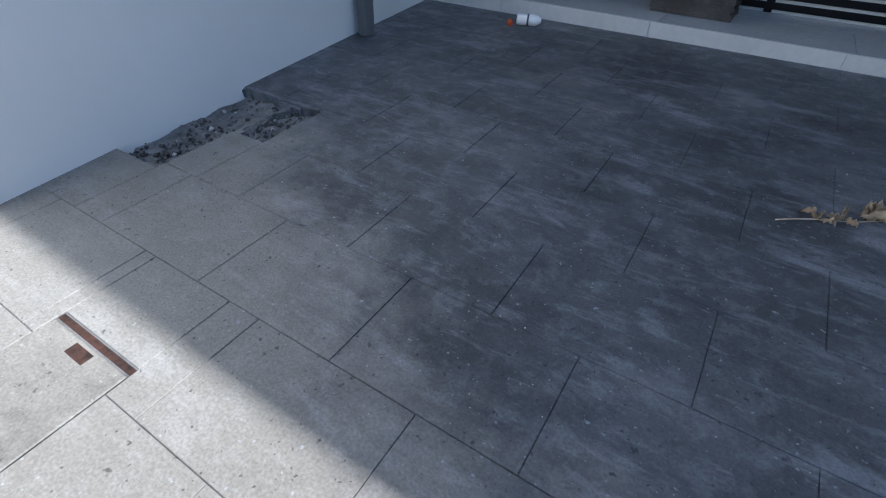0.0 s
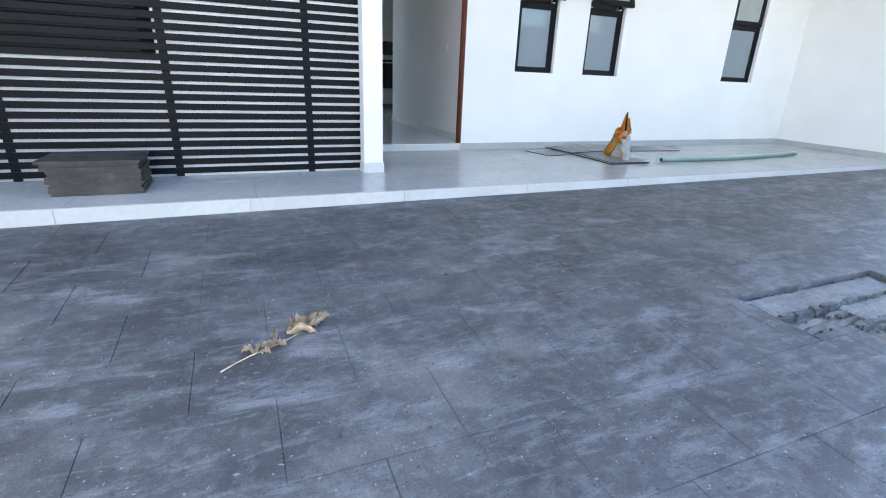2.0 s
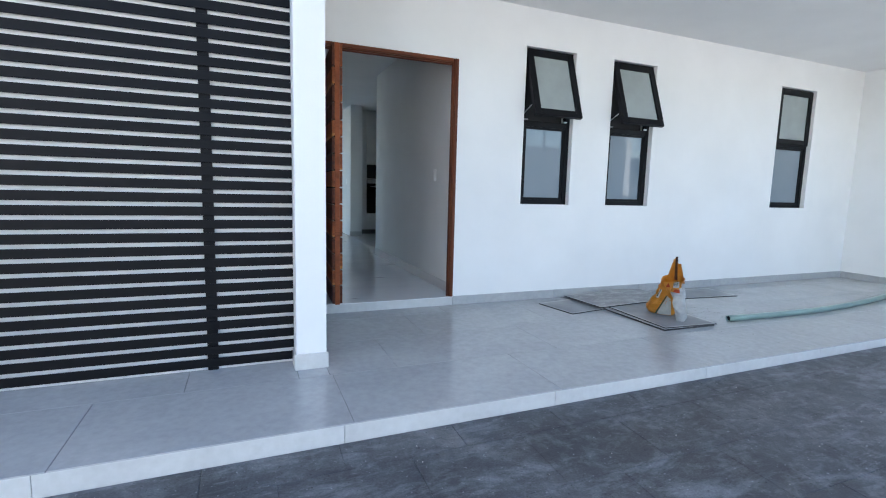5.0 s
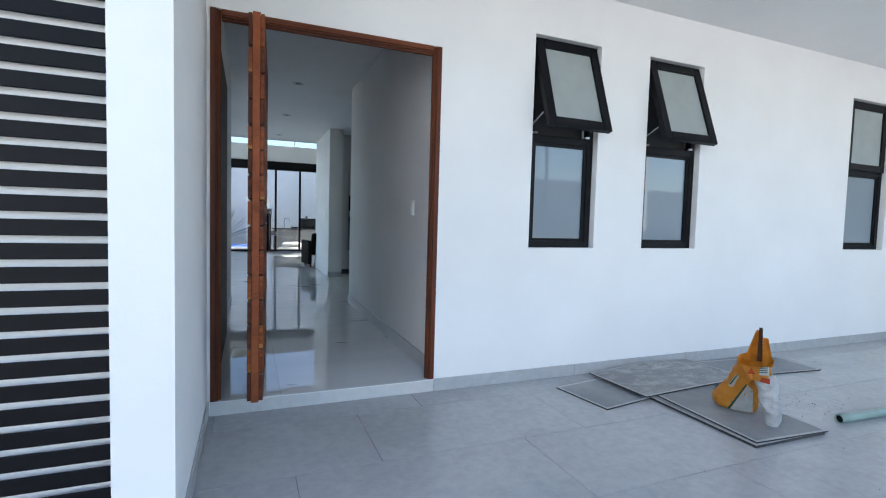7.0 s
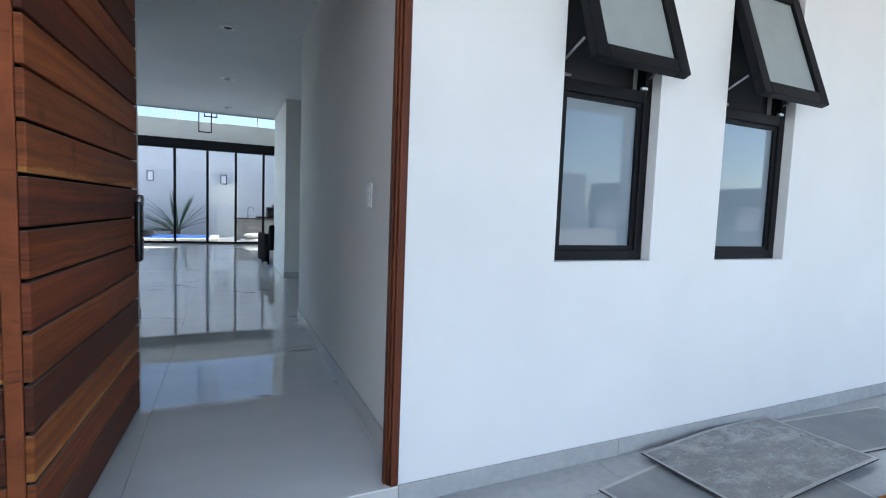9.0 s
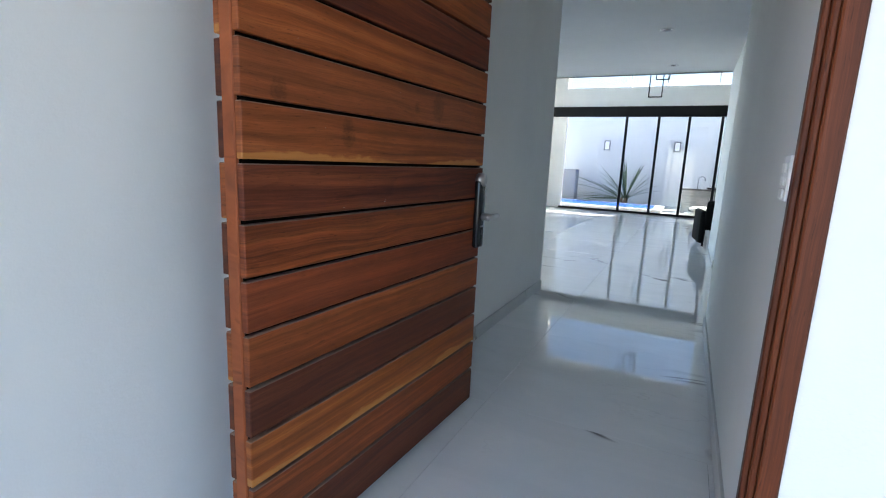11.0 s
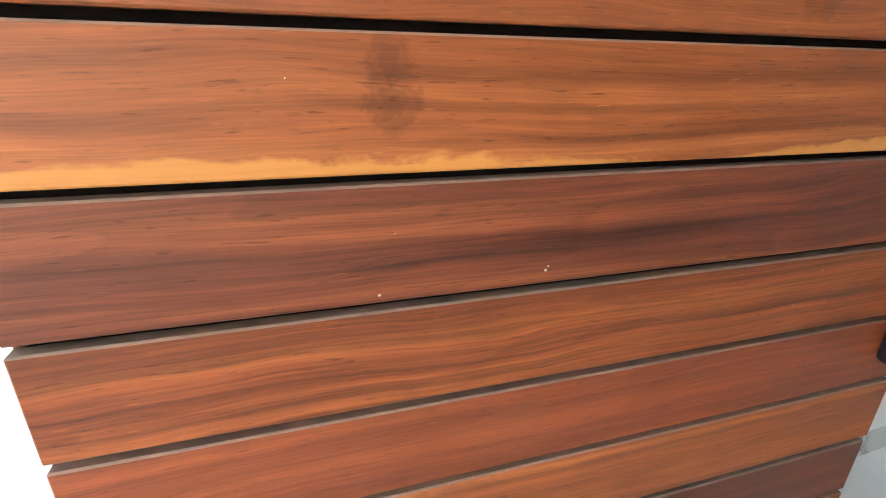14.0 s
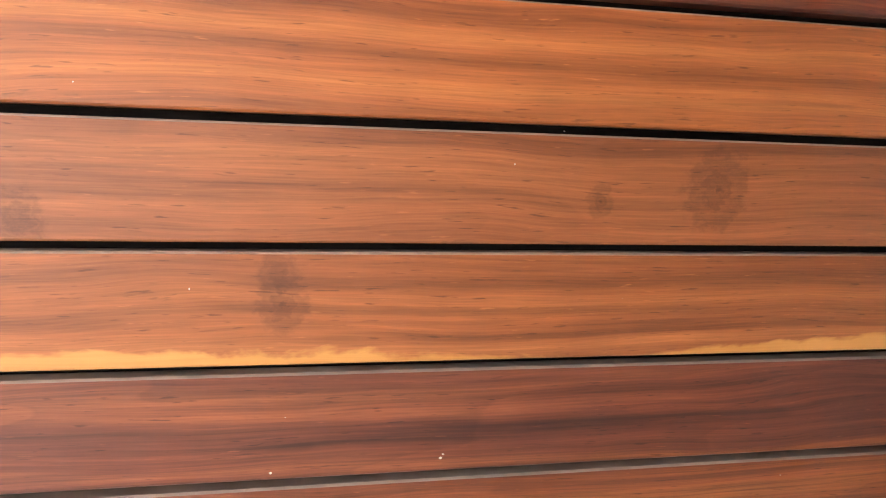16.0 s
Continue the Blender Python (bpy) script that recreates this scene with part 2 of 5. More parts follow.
MORTAR = driveway_mat("pale_mortar", (0.12, 0.122, 0.125), (0.2, 0.203, 0.207), (0.36, 0.363, 0.366))
EARTH = driveway_mat("ground_concrete", (0.24, 0.225, 0.2), (0.33, 0.31, 0.28), (0.42, 0.395, 0.35))
TILE = porcelain("grey_porcelain", (0.4, 0.405, 0.405), (0.46, 0.465, 0.46), 0.2)
KERB = porcelain("pale_porcelain", (0.56, 0.555, 0.535), (0.63, 0.625, 0.6), 0.35)
GROUT = plain("grout", (0.24, 0.24, 0.235), 0.9, 0, 0.15)
MARBLE = marble("polished_marble")
SKIRT = marble("honed_marble", 0.3, 0.62)
BLACK = plain("black_powder_coat", (0.0055, 0.0055, 0.007), 0.5, 0.0, 0.12, 300, 0.18)
SLATBLACK = plain("charcoal_aluminium", (0.005, 0.005, 0.0065), 0.5, 0.0, 0.06, 14, 0.15)
GREYMETAL = plain("grey_painted_steel", (0.14, 0.145, 0.15), 0.5, 0.1, 0.1)
CHROME = plain("brushed_nickel", (0.55, 0.55, 0.55), 0.28, 1.0)
PLASTIC = plain("white_plastic", (0.86, 0.86, 0.84), 0.3)
LENS = plain("lamp_lens", (0.05, 0.05, 0.05), 0.2)
GLASS = glass("clear_glass", (0.93, 0.97, 0.96))
FROSTED = Nodes("frosted_glass")
FROSTED.color((0.2, 0.245, 0.285))
FROSTED.rough(0.03)
FROSTED.b.inputs["Specular IOR Level"].default_value = 0.6
FROSTED.b.inputs["IOR"].default_value = 1.55
FROSTED = FROSTED.mat
SATIN = plain("satin_glass", (0.33, 0.365, 0.36), 0.22, 0, 0.05, 6, 0.4)
SLIDERGLASS = glass("grey_tinted_glass", (0.75, 0.79, 0.805))


# ---- mesh helpers ----
def box(bm, lo, hi, m=None):
    """A box between two corners; m: an optional turn."""
    vs = []
    for x, y, z in ((0, 0, 0), (1, 0, 0), (1, 1, 0), (0, 1, 0), (0, 0, 1), (1, 0, 1), (1, 1, 1), (0, 1, 1)):
        p = Vector((hi[0] if x else lo[0], hi[1] if y else lo[1], hi[2] if z else lo[2]))
        vs.append(bm.verts.new(m @ p if m else p))
    for f in ((0, 3, 2, 1), (4, 5, 6, 7), (0, 1, 5, 4), (1, 2, 6, 5), (2, 3, 7, 6), (3, 0, 4, 7)):
        bm.faces.new([vs[i] for i in f])
    return vs


def rounded(lo, hi, r=0.004, seg=2, m=None):
    bm = bmesh.new()
    box(bm, lo, hi, m)
    bmesh.ops.bevel(bm, geom=bm.edges[:], offset=r, segments=seg, affect="EDGES", profile=0.5)
    return bm


def tube(bm, a, b, r, seg=16, r2=None, caps=True):
    a, b = Vector(a), Vector(b)
    q = (b - a).to_track_quat("Z", "Y").to_matrix().to_4x4()
    bmesh.ops.create_cone(bm, cap_ends=caps, segments=seg, radius1=r, radius2=r if r2 is None else r2, depth=(b - a).length,
                          matrix=Matrix.Translation((a + b) / 2) @ q)


def mesh_of(name, bm, mat, smooth=False):
    me = bpy.data.meshes.new(name)
    bmesh.ops.recalc_face_normals(bm, faces=bm.faces[:])
    bm.to_mesh(me)
    bm.free()
    me.materials.append(mat)
    if smooth:
        for p in me.polygons:
            p.use_smooth = True
    return me


def part(name, bm, mat, parent=None, label="", smooth=False):
    """One mesh object, under a thing or a part when parent is given."""
    ob = new(name, mesh_of(name, bm, mat, smooth))
    if parent:
        ob.parent = parent
    if label:
        ob["label"] = label
    return ob


def group_at(name, m=None):
    ob = new(name)
    ob.empty_display_size = 0.1
    if m is not None:
        ob.matrix_world = m
    return ob


def cut_rects(rects, holes):
    """Rectangles (x0, y0, x1, y1) less the holes."""
    for hx0, hy0, hx1, hy1 in holes:
        out = []
        for x0, y0, x1, y1 in rects:
            if hx1 <= x0 or hx0 >= x1 or hy1 <= y0 or hy0 >= y1:
                out.append((x0, y0, x1, y1))
                continue
            if hx0 > x0:
                out.append((x0, y0, hx0, y1))
            if hx1 < x1:
                out.append((hx1, y0, x1, y1))
            a, b = max(x0, hx0), min(x1, hx1)
            if hy0 > y0:
                out.append((a, y0, b, hy0))
            if hy1 < y1:
                out.append((a, hy1, b, y1))
        rects = out
    return rects


def wall(name, axis, at, thick, span, z, holes=(), mat=None, label="", category="wall"):
    """An upright wall across axis ("x" or "y") from at to at + thick, with holes (s0, z0, s1, z1)."""
    bm = bmesh.new()
    for s0, z0, s1, z1 in cut_rects([(span[0], z[0], span[1], z[1])], holes):
        if axis == "y":
            box(bm, (s0, at, z0), (s1, at + thick, z1))
        else:
            box(bm, (at, s0, z0), (at + thick, s1, z1))
    bmesh.ops.remove_doubles(bm, verts=bm.verts[:], dist=0.0005)
    return tagged(part(name, bm, mat or WHITE), label, category, kind="structure")


def plate(name, rect, z, holes=(), mat=None, label="", category="floor"):
    bm = bmesh.new()
    for x0, y0, x1, y1 in cut_rects([rect], holes):
        box(bm, (x0, y0, z[0]), (x1, y1, z[1]))
    return tagged(part(name, bm, mat), label, category, kind="structure")


# ---- the shell of the house ----
HALL, SOFF, INCEIL = 0.085, 2.955, 2.87
W_Z = (1.015, 2.588)
WINDOWS = [(2.155, 2.757, True), (3.252, 3.866, True), (6.0, 6.715, False)]
DOOR_W, DOOR_TOP = 1.42, 2.372


def gz(x, y):
    """Height of the sloping driveway."""
    return -0.095 + 0.006 * x + 0.047 * (y + 2.1)


wall("wall_front", "y", 0.0, 0.18, (-0.2, 7.73), (0.0, 6.2),
     [(0.0, HALL - 0.012, DOOR_W, DOOR_TOP)] + [(a, W_Z[0], b, W_Z[1]) for a, b, _ in WINDOWS], WHITE,
     "white painted stucco front wall of the house", "wall")
wall("wall_patio", "y", -1.13, 1.31, (-4.8, -0.2), (-0.3, 6.2), (), SOFFIT, "white wall close behind the slatted screen")
wall("wall_porch_side", "x", -0.2, 0.183, (-1.31, 0.0), (0.0, SOFF), (), WHITE, "white painted pier beside the front door")
wall("wall_right", "x", 7.73, 0.16, (-5.2, 0.18), (-0.5, 3.25), [(-4.45, 1.12, -1.83, 2.94)], WHITE,
     "white side wall with a large open window onto the open land")
bm = bmesh.new()
for a, b in (((-3.69, -9.6), (-4.6, -1.0)), ((-4.6, -1.0), (-4.65, 0.0))):
    vs = [bm.verts.new((x - d, y, z)) for x, y in (a, b) for d in (0, 0.18) for z in (-0.7, 3.25)]
    for f in ((0, 1, 3, 2), (4, 6, 7, 5), (0, 4, 5, 1), (2, 3, 7, 6), (1, 5, 7, 3), (0, 2, 6, 4)):
        bm.faces.new([vs[i] for i in f])
tagged(part("wall_left", bm, WHITE), "white painted boundary wall along the driveway", "wall", kind="structure")
plate("ceiling", (-0.21, -4.4, 7.89, 0.0), (SOFF, 3.3), (), SOFFIT,
      "white flat carport ceiling with recessed lights", "ceiling")
# unseen box, sized so that its shadow edge falls right on the driveway
plate("upper_storey", (-0.21, -3.08, 7.89, -0.002), (3.302, 6.81), (), WHITE, "white unseen storey block added to shade the driveway", "wall")

# hall and rooms behind the door
wall("wall_hall_right", "x", 1.45, 0.15, (0.18, 3.25), (HALL, INCEIL), (), INNER, "white hall wall with a light switch")
wall("wall_hall_left", "x", -0.15, 0.15, (0.18, 3.62), (HALL, INCEIL), (), INNER, "plain white hall wall")
wall("wall_stub", "x", 1.61, 0.25, (6.1, 8.0), (HALL, INCEIL), (), INNER, "white pier between hall and kitchen")
wall("wall_upper", "y", 8.0, 0.15, (-2.95, 4.6), (INCEIL, 5.2), (), INNER, "white bulkhead over the living room")
# unseen side openings, added to let more daylight into the rooms
wall("wall_room_left", "x", -2.95, 0.15, (0.18, 13.5), (0.0, 5.2), [(8.4, 0.4, 12.8, 4.6), (3.9, 0.5, 7.8, 2.7)], INNER, "white living room wall with unseen openings added for light")
side = tagged(group_at("window_6"), "unseen tall side window added to brighten the living room", "window", kind="structure")
p = part("pane", rounded((-2.9, 8.41, 0.41), (-2.892, 12.79, 4.59), 0.001, 1), GLASS, side)
p.visible_shadow = False
side = tagged(group_at("window_7"), "unseen wide side window added to brighten the hall", "window", kind="structure")
p = part("pane", rounded((-2.9, 3.91, 0.51), (-2.892, 7.79, 2.69), 0.001, 1), GLASS, side)
p.visible_shadow = False
wall("wall_room_right", "x", 4.6, 0.15, (0.18, 13.5), (0.0, 5.2), (), INNER, "white kitchen side wall")
wall("wall_back", "y", 13.4, 0.16, (-2.95, 4.75), (0.0, 5.2), [(-2.2, HALL, 2.6, 2.97), (-2.2, 3.48, 2.6, 4.85)], INNER,
     "white back wall with sliding doors and a clerestory window")
# unseen slab added to block the sun from the floor behind the sliders
plate("eave_back", (-2.95, 13.56, 4.75, 14.5), (3.0, 3.12), (), WHITE, "thin unseen eave added to keep sun off the living room floor", "eave")
plate("ceiling_hall", (-2.95, 0.18, 4.75, 8.15), (INCEIL, INCEIL + 0.2), (), SOFFIT, "white hall ceiling with recessed lights", "ceiling")
plate("ceiling_living", (-2.95, 8.0, 4.75, 13.56), (5.2, 5.4), (), SOFFIT, "white high living room ceiling", "ceiling")
plate("roof_upper", (-4.6, 0.0, 7.89, 8.0), (6.2, 6.4), (), WHITE, "flat roof of the upper storey", "roof")
wall("wall_upper_right", "x", 7.73, 0.16, (0.18, 8.0), (0.0, 6.2), (), WHITE, "white outer wall of the house")

# ---- ground ----
PITS = [(-4.3, -5.2, -3.84, -4.38), (-3.84, -4.78, -3.62, -4.38), (1.23, -4.5, 2.52, -4.28), (1.24, -4.7, 2.52, -4.5), (1.55, -5.2, 2.52, -4.7)]
TILT = Matrix(((1, 0, -0.006, 0), (0, 1, -0.047, 0), (0.006, 0.047, 1, 0), (0, 0, 0, 1)))
bm = bmesh.new()
DRIVE_RECT = (-4.75, -7.2, 7.73, -2.1)
for x0, y0, x1, y1 in cut_rects([DRIVE_RECT], PITS):
    vs = [bm.verts.new((x, y, gz(x, y) - 0.0045)) for x, y in ((x0, y0), (x1, y0), (x1, y1), (x0, y1))]
    bm.faces.new(vs)
for x0, y0, x1, y1 in PITS:
    nx, ny = 14, 8
    rng = random.Random(5)
    grid = [[bm.verts.new((x0 + (x1 - x0) * i / nx, y0 + (y1 - y0) * j / ny,
             gz(x0 + (x1 - x0) * i / nx, y0 + (y1 - y0) * j / ny) - 0.055 + rng.uniform(-0.012, 0.014))) for j in range(ny + 1)] for i in range(nx + 1)]
    for i in range(nx):
        for j in range(ny):
            bm.faces.new((grid[i][j], grid[i + 1][j], grid[i + 1][j + 1], grid[i][j + 1]))
driveway = tagged(part("driveway", bm, JOINT), "dark grey stamped concrete driveway in shade", "driveway", kind="structure")
driveway.data.materials.append(PITMAT)
for p in driveway.data.polygons:
    if p.area < 0.01:
        p.material_index = 1
bm = bmesh.new()
for x0, y0, x1, y1 in cut_rects([(-400, -400, 400, 400)], [DRIVE_RECT, (-4.75, -2.1, 7.9, 40)]):
    vs = [bm.verts.new((x, y, gz(max(-5, min(8, x)), max(-7.2, min(-2.1, y))) - 0.012)) for x, y in ((x0, y0), (x1, y0), (x1, y1), (x0, y1))]
    bm.faces.new(vs)
tagged(part("ground", bm, EARTH), "pale dusty ground running out to the horizon", "ground", kind="structure")

# mortar bed left standing in the driveway pit
bm = bmesh.new()
rng = random.Random(14)
for x0, y0, x1, y1, nx, ny in ((1.3, -4.49, 2.5, -4.29, 44, 9), (1.8, -5.2, 2.5, -4.4905, 26, 26)):
    grid = []
    for i in range(nx + 1):
        row = []
        for j in range(ny + 1):
            x, y = x0 + (x1 - x0) * i / nx, y0 + (y1 - y0) * j / ny
            rim = i in (0, nx) or j in (0, ny)
            n = noise.noise(Vector((x * 9, y * 9, 0.3))) * 0.008 + noise.noise(Vector((x * 40, y * 40, 2.0))) * 0.004
            jag = Vector((rng.uniform(-0.012, 0.012), rng.uniform(-0.01, 0.01), 0)) if rim else Vector()
            row.append(bm.verts.new(Vector((x, y, gz(x, y) - (0.03 if not rim else 0.035) + n)) + jag))
        grid.append(row)
    for i in range(nx):
        for j in range(ny):
            bm.faces.new((grid[i][j], grid[i + 1][j], grid[i + 1][j + 1], grid[i][j + 1]))
    edge = [grid[i][0] for i in range(nx + 1)] + [grid[nx][j] for j in range(1, ny + 1)] + [grid[i][ny] for i in range(nx - 1, -1, -1)] + [grid[0][j] for j in range(ny - 1, 0, -1)]
    foot = [bm.verts.new(v.co - Vector((0, 0, 0.045))) for v in edge]
    for i in range(len(edge)):
        k = (i + 1) % len(edge)
        bm.faces.new((edge[i], foot[i], foot[k], edge[k]))
tagged(part("mortar_bed", bm, MORTAR), "rough pale mortar bed exposed in the driveway pit", "mortar", kind="stuff")

# ---- porch platform ----
plate("platform", (-4.7, -2.092, 7.73, 0.0), (-0.4, -0.006), (), GROUT, "raised porch floor of grey porcelain tiles")
plate("floor_hall", (-2.95, 0.012, 4.75, 13.4), (-0.2, HALL - 0.006), (), GROUT, "hall floor of polished white marble tiles")
plate("terrace", (-8.0, 13.56, 9.0, 22.0), (-0.2, 0.04), (), EARTH, "pale concrete back terrace in sunlight", "ground")

# ---- slatted screen ----
screen = tagged(group_at("slat_screen"), "charcoal aluminium slatted screen along the porch", "screen")
SCREEN_X = (-4.59, -0.203)
bm = rounded((SCREEN_X[0], -1.166, 0.0), (SCREEN_X[1], -1.154, 0.053), 0.002, 1)
slat_mesh = mesh_of("slat", bm, SLATBLACK)
for k in range(38):
    sl = new("slat", slat_mesh)
    sl.parent = screen
    sl.location = (0, 0.0006 * math.sin(k * 2.1), 0.025 + 0.0776 * k)
for x in (-4.1, -2.97, -1.815, -0.68):
    part("post", rounded((x - 0.03, -1.1535, 0.0), (x + 0.03, -1.131, 2.95), 0.003, 1), SLATBLACK, screen)

# dark meter cupboard let into the wall behind the screen
cup = tagged(group_at("meter_cupboard"), "dark metal louvred cupboard let into the wall behind slats", "cupboard")
part("carcass", rounded((-4.4, -1.136, 1.0), (-1.87, -0.9, 2.9), 0.003, 1), plain("black_recess", (0.004, 0.004, 0.005), 0.8, 0, 0, 60, 0.1), cup)
for k in range(24):
    part("louvre", rounded((-4.38, -1.149, 1.015 + 0.0785 * k), (-1.97, -1.1365, 1.088 + 0.0785 * k), 0.002, 1), SLATBLACK, cup)
part("latch", rounded((-1.95, -1.15, 1.06), (-1.92, -1.137, 1.075), 0.002, 1), GREYMETAL, cup)

# ---- front door ----
TONES = {
    "amber": wood("wood_amber", (0.183, 0.0414, 0.0109), (0.308, 0.0787, 0.0205), (0.38, 0.113, 0.031), None, None, 0.5),
    "brown": wood("wood_brown", (0.125, 0.0298, 0.0096), (0.217, 0.0563, 0.0178), (0.286, 0.0828, 0.0260), None, [(0.226, 0.004, 0.03), (0.08, -0.011, 0.012), (-0.54, -0.04, 0.02)], 0.6),
    "knotty": wood("wood_knotty", (0.149, 0.0348, 0.0103), (0.251, 0.0646, 0.0178), (0.332, 0.0994, 0.0287), -0.1, [(-0.287, 0.041, 0.016), (-0.283, 0.006, 0.021)], 0.6),
    "oxblood": wood("wood_oxblood", (0.055, 0.0120, 0.0060), (0.116, 0.0255, 0.0105), (0.185, 0.0470, 0.0160), None, None, 1.45),
    "red": wood("wood_red", (0.100, 0.0205, 0.0068), (0.190, 0.0425, 0.0120), (0.275, 0.0740, 0.0190), None, None, 1.45),
    "rust": wood("wood_rust", (0.125, 0.0248, 0.0089), (0.194, 0.0414, 0.0137), (0.251, 0.0596, 0.0184), None, None, 0.7),
    "tan": wood("wood_tan", (0.137, 0.0306, 0.0089), (0.217, 0.0522, 0.0143), (0.297, 0.0828, 0.0226)),
    "umber": wood("wood_umber", (0.057, 0.0141, 0.0068), (0.097, 0.0248, 0.0109), (0.132, 0.0373, 0.0150), None, None, 0.7),
    "honey": wood("wood_honey", (0.171, 0.0414, 0.0103), (0.286, 0.0787, 0.0178), (0.400, 0.1242, 0.0274), -0.09, None, 0.7),
}
STILE = wood("wood_stile", (0.194, 0.0455, 0.0137), (0.274, 0.0704, 0.0218), (0.343, 0.0952, 0.0308), None, None, 0.6)
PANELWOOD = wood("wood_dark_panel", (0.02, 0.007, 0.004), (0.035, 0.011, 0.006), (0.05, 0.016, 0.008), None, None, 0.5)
FRAMEWOOD = wood("wood_frame", (0.067, 0.0162, 0.0065), (0.123, 0.0306, 0.0108), (0.179, 0.0495, 0.0158), None, None, 0.7)

D0, D1 = Vector((0.288, -0.192, 0)), Vector((0.350, 1.125, 0))
U = (D1 - D0).normalized()
DOOR_M = Matrix(((U.x, -U.y, 0, D0.x), (U.y, U.x, 0, D0.y), (0, 0, 1, 0), (0, 0, 0, 1)))
PL = 1.303                                              # plank length; the planks begin 6 mm past the pivot edge
door = tagged(group_at("front_door", DOOR_M), "tall open pivot door of mixed reddish hardwood planks", "door")
# z of the plank tops from the lowest, plank tones from the lowest
TOPS = [0.297, 0.436, 0.578, 0.717, 0.86, 1.0, 1.14, 1.284, 1.4255, 1.5625, 1.7, 1.842, 1.984, 2.126, 2.312]
order = ["umber", "tan", "honey", "umber", "tan", "rust", "red", "oxblood", "knotty", "brown", "amber", "oxblood", "tan", "umber", "brown"]
for k, tone in enumerate(order):
    hi = TOPS[k]
    lo = 0.13 if k == 0 else TOPS[k - 1]
    for face in (0, 1):
        d = (0.0, 0.021) if face == 0 else (0.064, 0.085)
        g0, g1 = (0.005, 0.0054)
        length = PL + 0.0015 * math.sin(k * 3.7)
        bm = rounded((-length / 2, d[0], lo - (lo + hi) / 2 + g0), (length / 2, d[1], hi - (lo + hi) / 2 - g1), 0.0024, 1)
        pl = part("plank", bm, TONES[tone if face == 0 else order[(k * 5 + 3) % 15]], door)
        pl.location = (PL / 2 - 0.006 + 0.002 * math.sin(k * 1.9) * (k % 3 == 1), 0.0, (lo + hi) / 2)
# core coloured near black so the grooves between planks carry painted shade
part("core", rounded((0.0055, 0.0215, 0.13), (PL - 0.018, 0.0635, 2.3), 0.001, 1), plain("groove_shade_black", (0.005, 0.003, 0.0025), 0.9, 0, 0.2, 60, 0.05), door)
bm = rounded((-1.095, -0.0205, -0.0065), (1.095, 0.0205, 0.0065), 0.003, 1)
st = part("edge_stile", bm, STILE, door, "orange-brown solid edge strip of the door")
st.rotation_euler = (0, radians(90), 0)
st.location = (-0.0015, 0.0425, 1.22)
lock = part("lock", rounded((1.215, -0.032, 0.915), (1.283, -0.0005, 1.225), 0.012, 3), plain("gloss_black_lock", (0.012, 0.012, 0.014), 0.16), door,
            "glossy black digital lock with nickel lever", True)
bm = bmesh.new()
tube(bm, (1.249, -0.032, 1.06), (1.249, -0.07, 1.06), 0.017, 20)
tube(bm, (1.225, -0.066, 1.06), (1.350, -0.066, 1.06), 0.0115, 18)
bmesh.ops.bevel(bm, geom=[e for e in bm.edges if e.is_boundary or e.calc_face_angle(0) > 1.2], offset=0.002, segments=2, affect="EDGES")
part("lever", bm, CHROME, lock, "brushed nickel lever", True)
bm = bmesh.new()
tube(bm, (1.249, -0.002, 1.226), (1.249, -0.036, 1.226), 0.031, 24)
bmesh.ops.bevel(bm, geom=bm.edges[:], offset=0.003, segments=2, affect="EDGES")
part("cap", bm, CHROME, lock, "rounded nickel cap", True)
part("card_slot", rounded((1.237, -0.0345, 1.012), (1.263, -0.0315, 1.018), 0.001, 1), CHROME, lock)
part("key_cover", rounded((1.241, -0.0345, 0.975), (1.257, -0.0315, 0.998), 0.002, 1), GREYMETAL, lock)
FLECK = plain("dried_paint", (0.4, 0.36, 0.32), 0.7)
rngf = random.Random(3)
flecks = [(0.545, 1.163, 0.002), (0.548, 1.168, 0.0013), (0.343, 1.155, 0.0017)] + [(rngf.uniform(0.1, 1.2), rngf.uniform(0.3, 2.0), rngf.uniform(0.0004, 0.0009)) for _ in range(22)]
for fu, fz, fr in flecks:
    bm = bmesh.new()
    bmesh.ops.create_icosphere(bm, subdivisions=1, radius=fr, matrix=Matrix.Translation((fu, 0, fz)) @ Matrix.Diagonal((1.2, 0.4, 1.0, 1)))
    part("paint_fleck", bm, FLECK, door)
part("strike", rounded((PL - 0.012, 0.03, 0.98), (PL - 0.005, 0.055, 1.12), 0.001, 1), CHROME, door)
bm = bmesh.new()
tube(bm, (0.35, 0.042, 0.0862), (0.35, 0.042, 0.13), 0.018, 16)
part("pivot", bm, GREYMETAL, door)

frame_1 = tagged(group_at("door_1"), "dark reddish wooden frame around the front door", "door frame", kind="structure")


def jamb_bm(x0, x1, z0, z1, head=False):
    """Stepped frame profile: casing, rebate and stop."""
    bm = bmesh.new()
    for (a, b, y0, y1) in ((0.0, 0.034, -0.006, 0.055), (0.0335, 0.045, 0.006, 0.05), (0.0445, 0.056, 0.02, 0.046)):
        if head:
            box(bm, (x0, y0, z1 - b), (x1, y1, z1 - a))
        else:
            s = 1 if x0 < 0.5 else -1
            e = x0 if s > 0 else x1
            box(bm, (min(e + s * a, e + s * b), y0, z0), (max(e + s * a, e + s * b), y1, z1))
    bmesh.ops.bevel(bm, geom=bm.edges[:], offset=0.003, segments=1, affect="EDGES")
    return bm


UPRIGHT = Matrix.Rotation(radians(-90), 4, "Y")


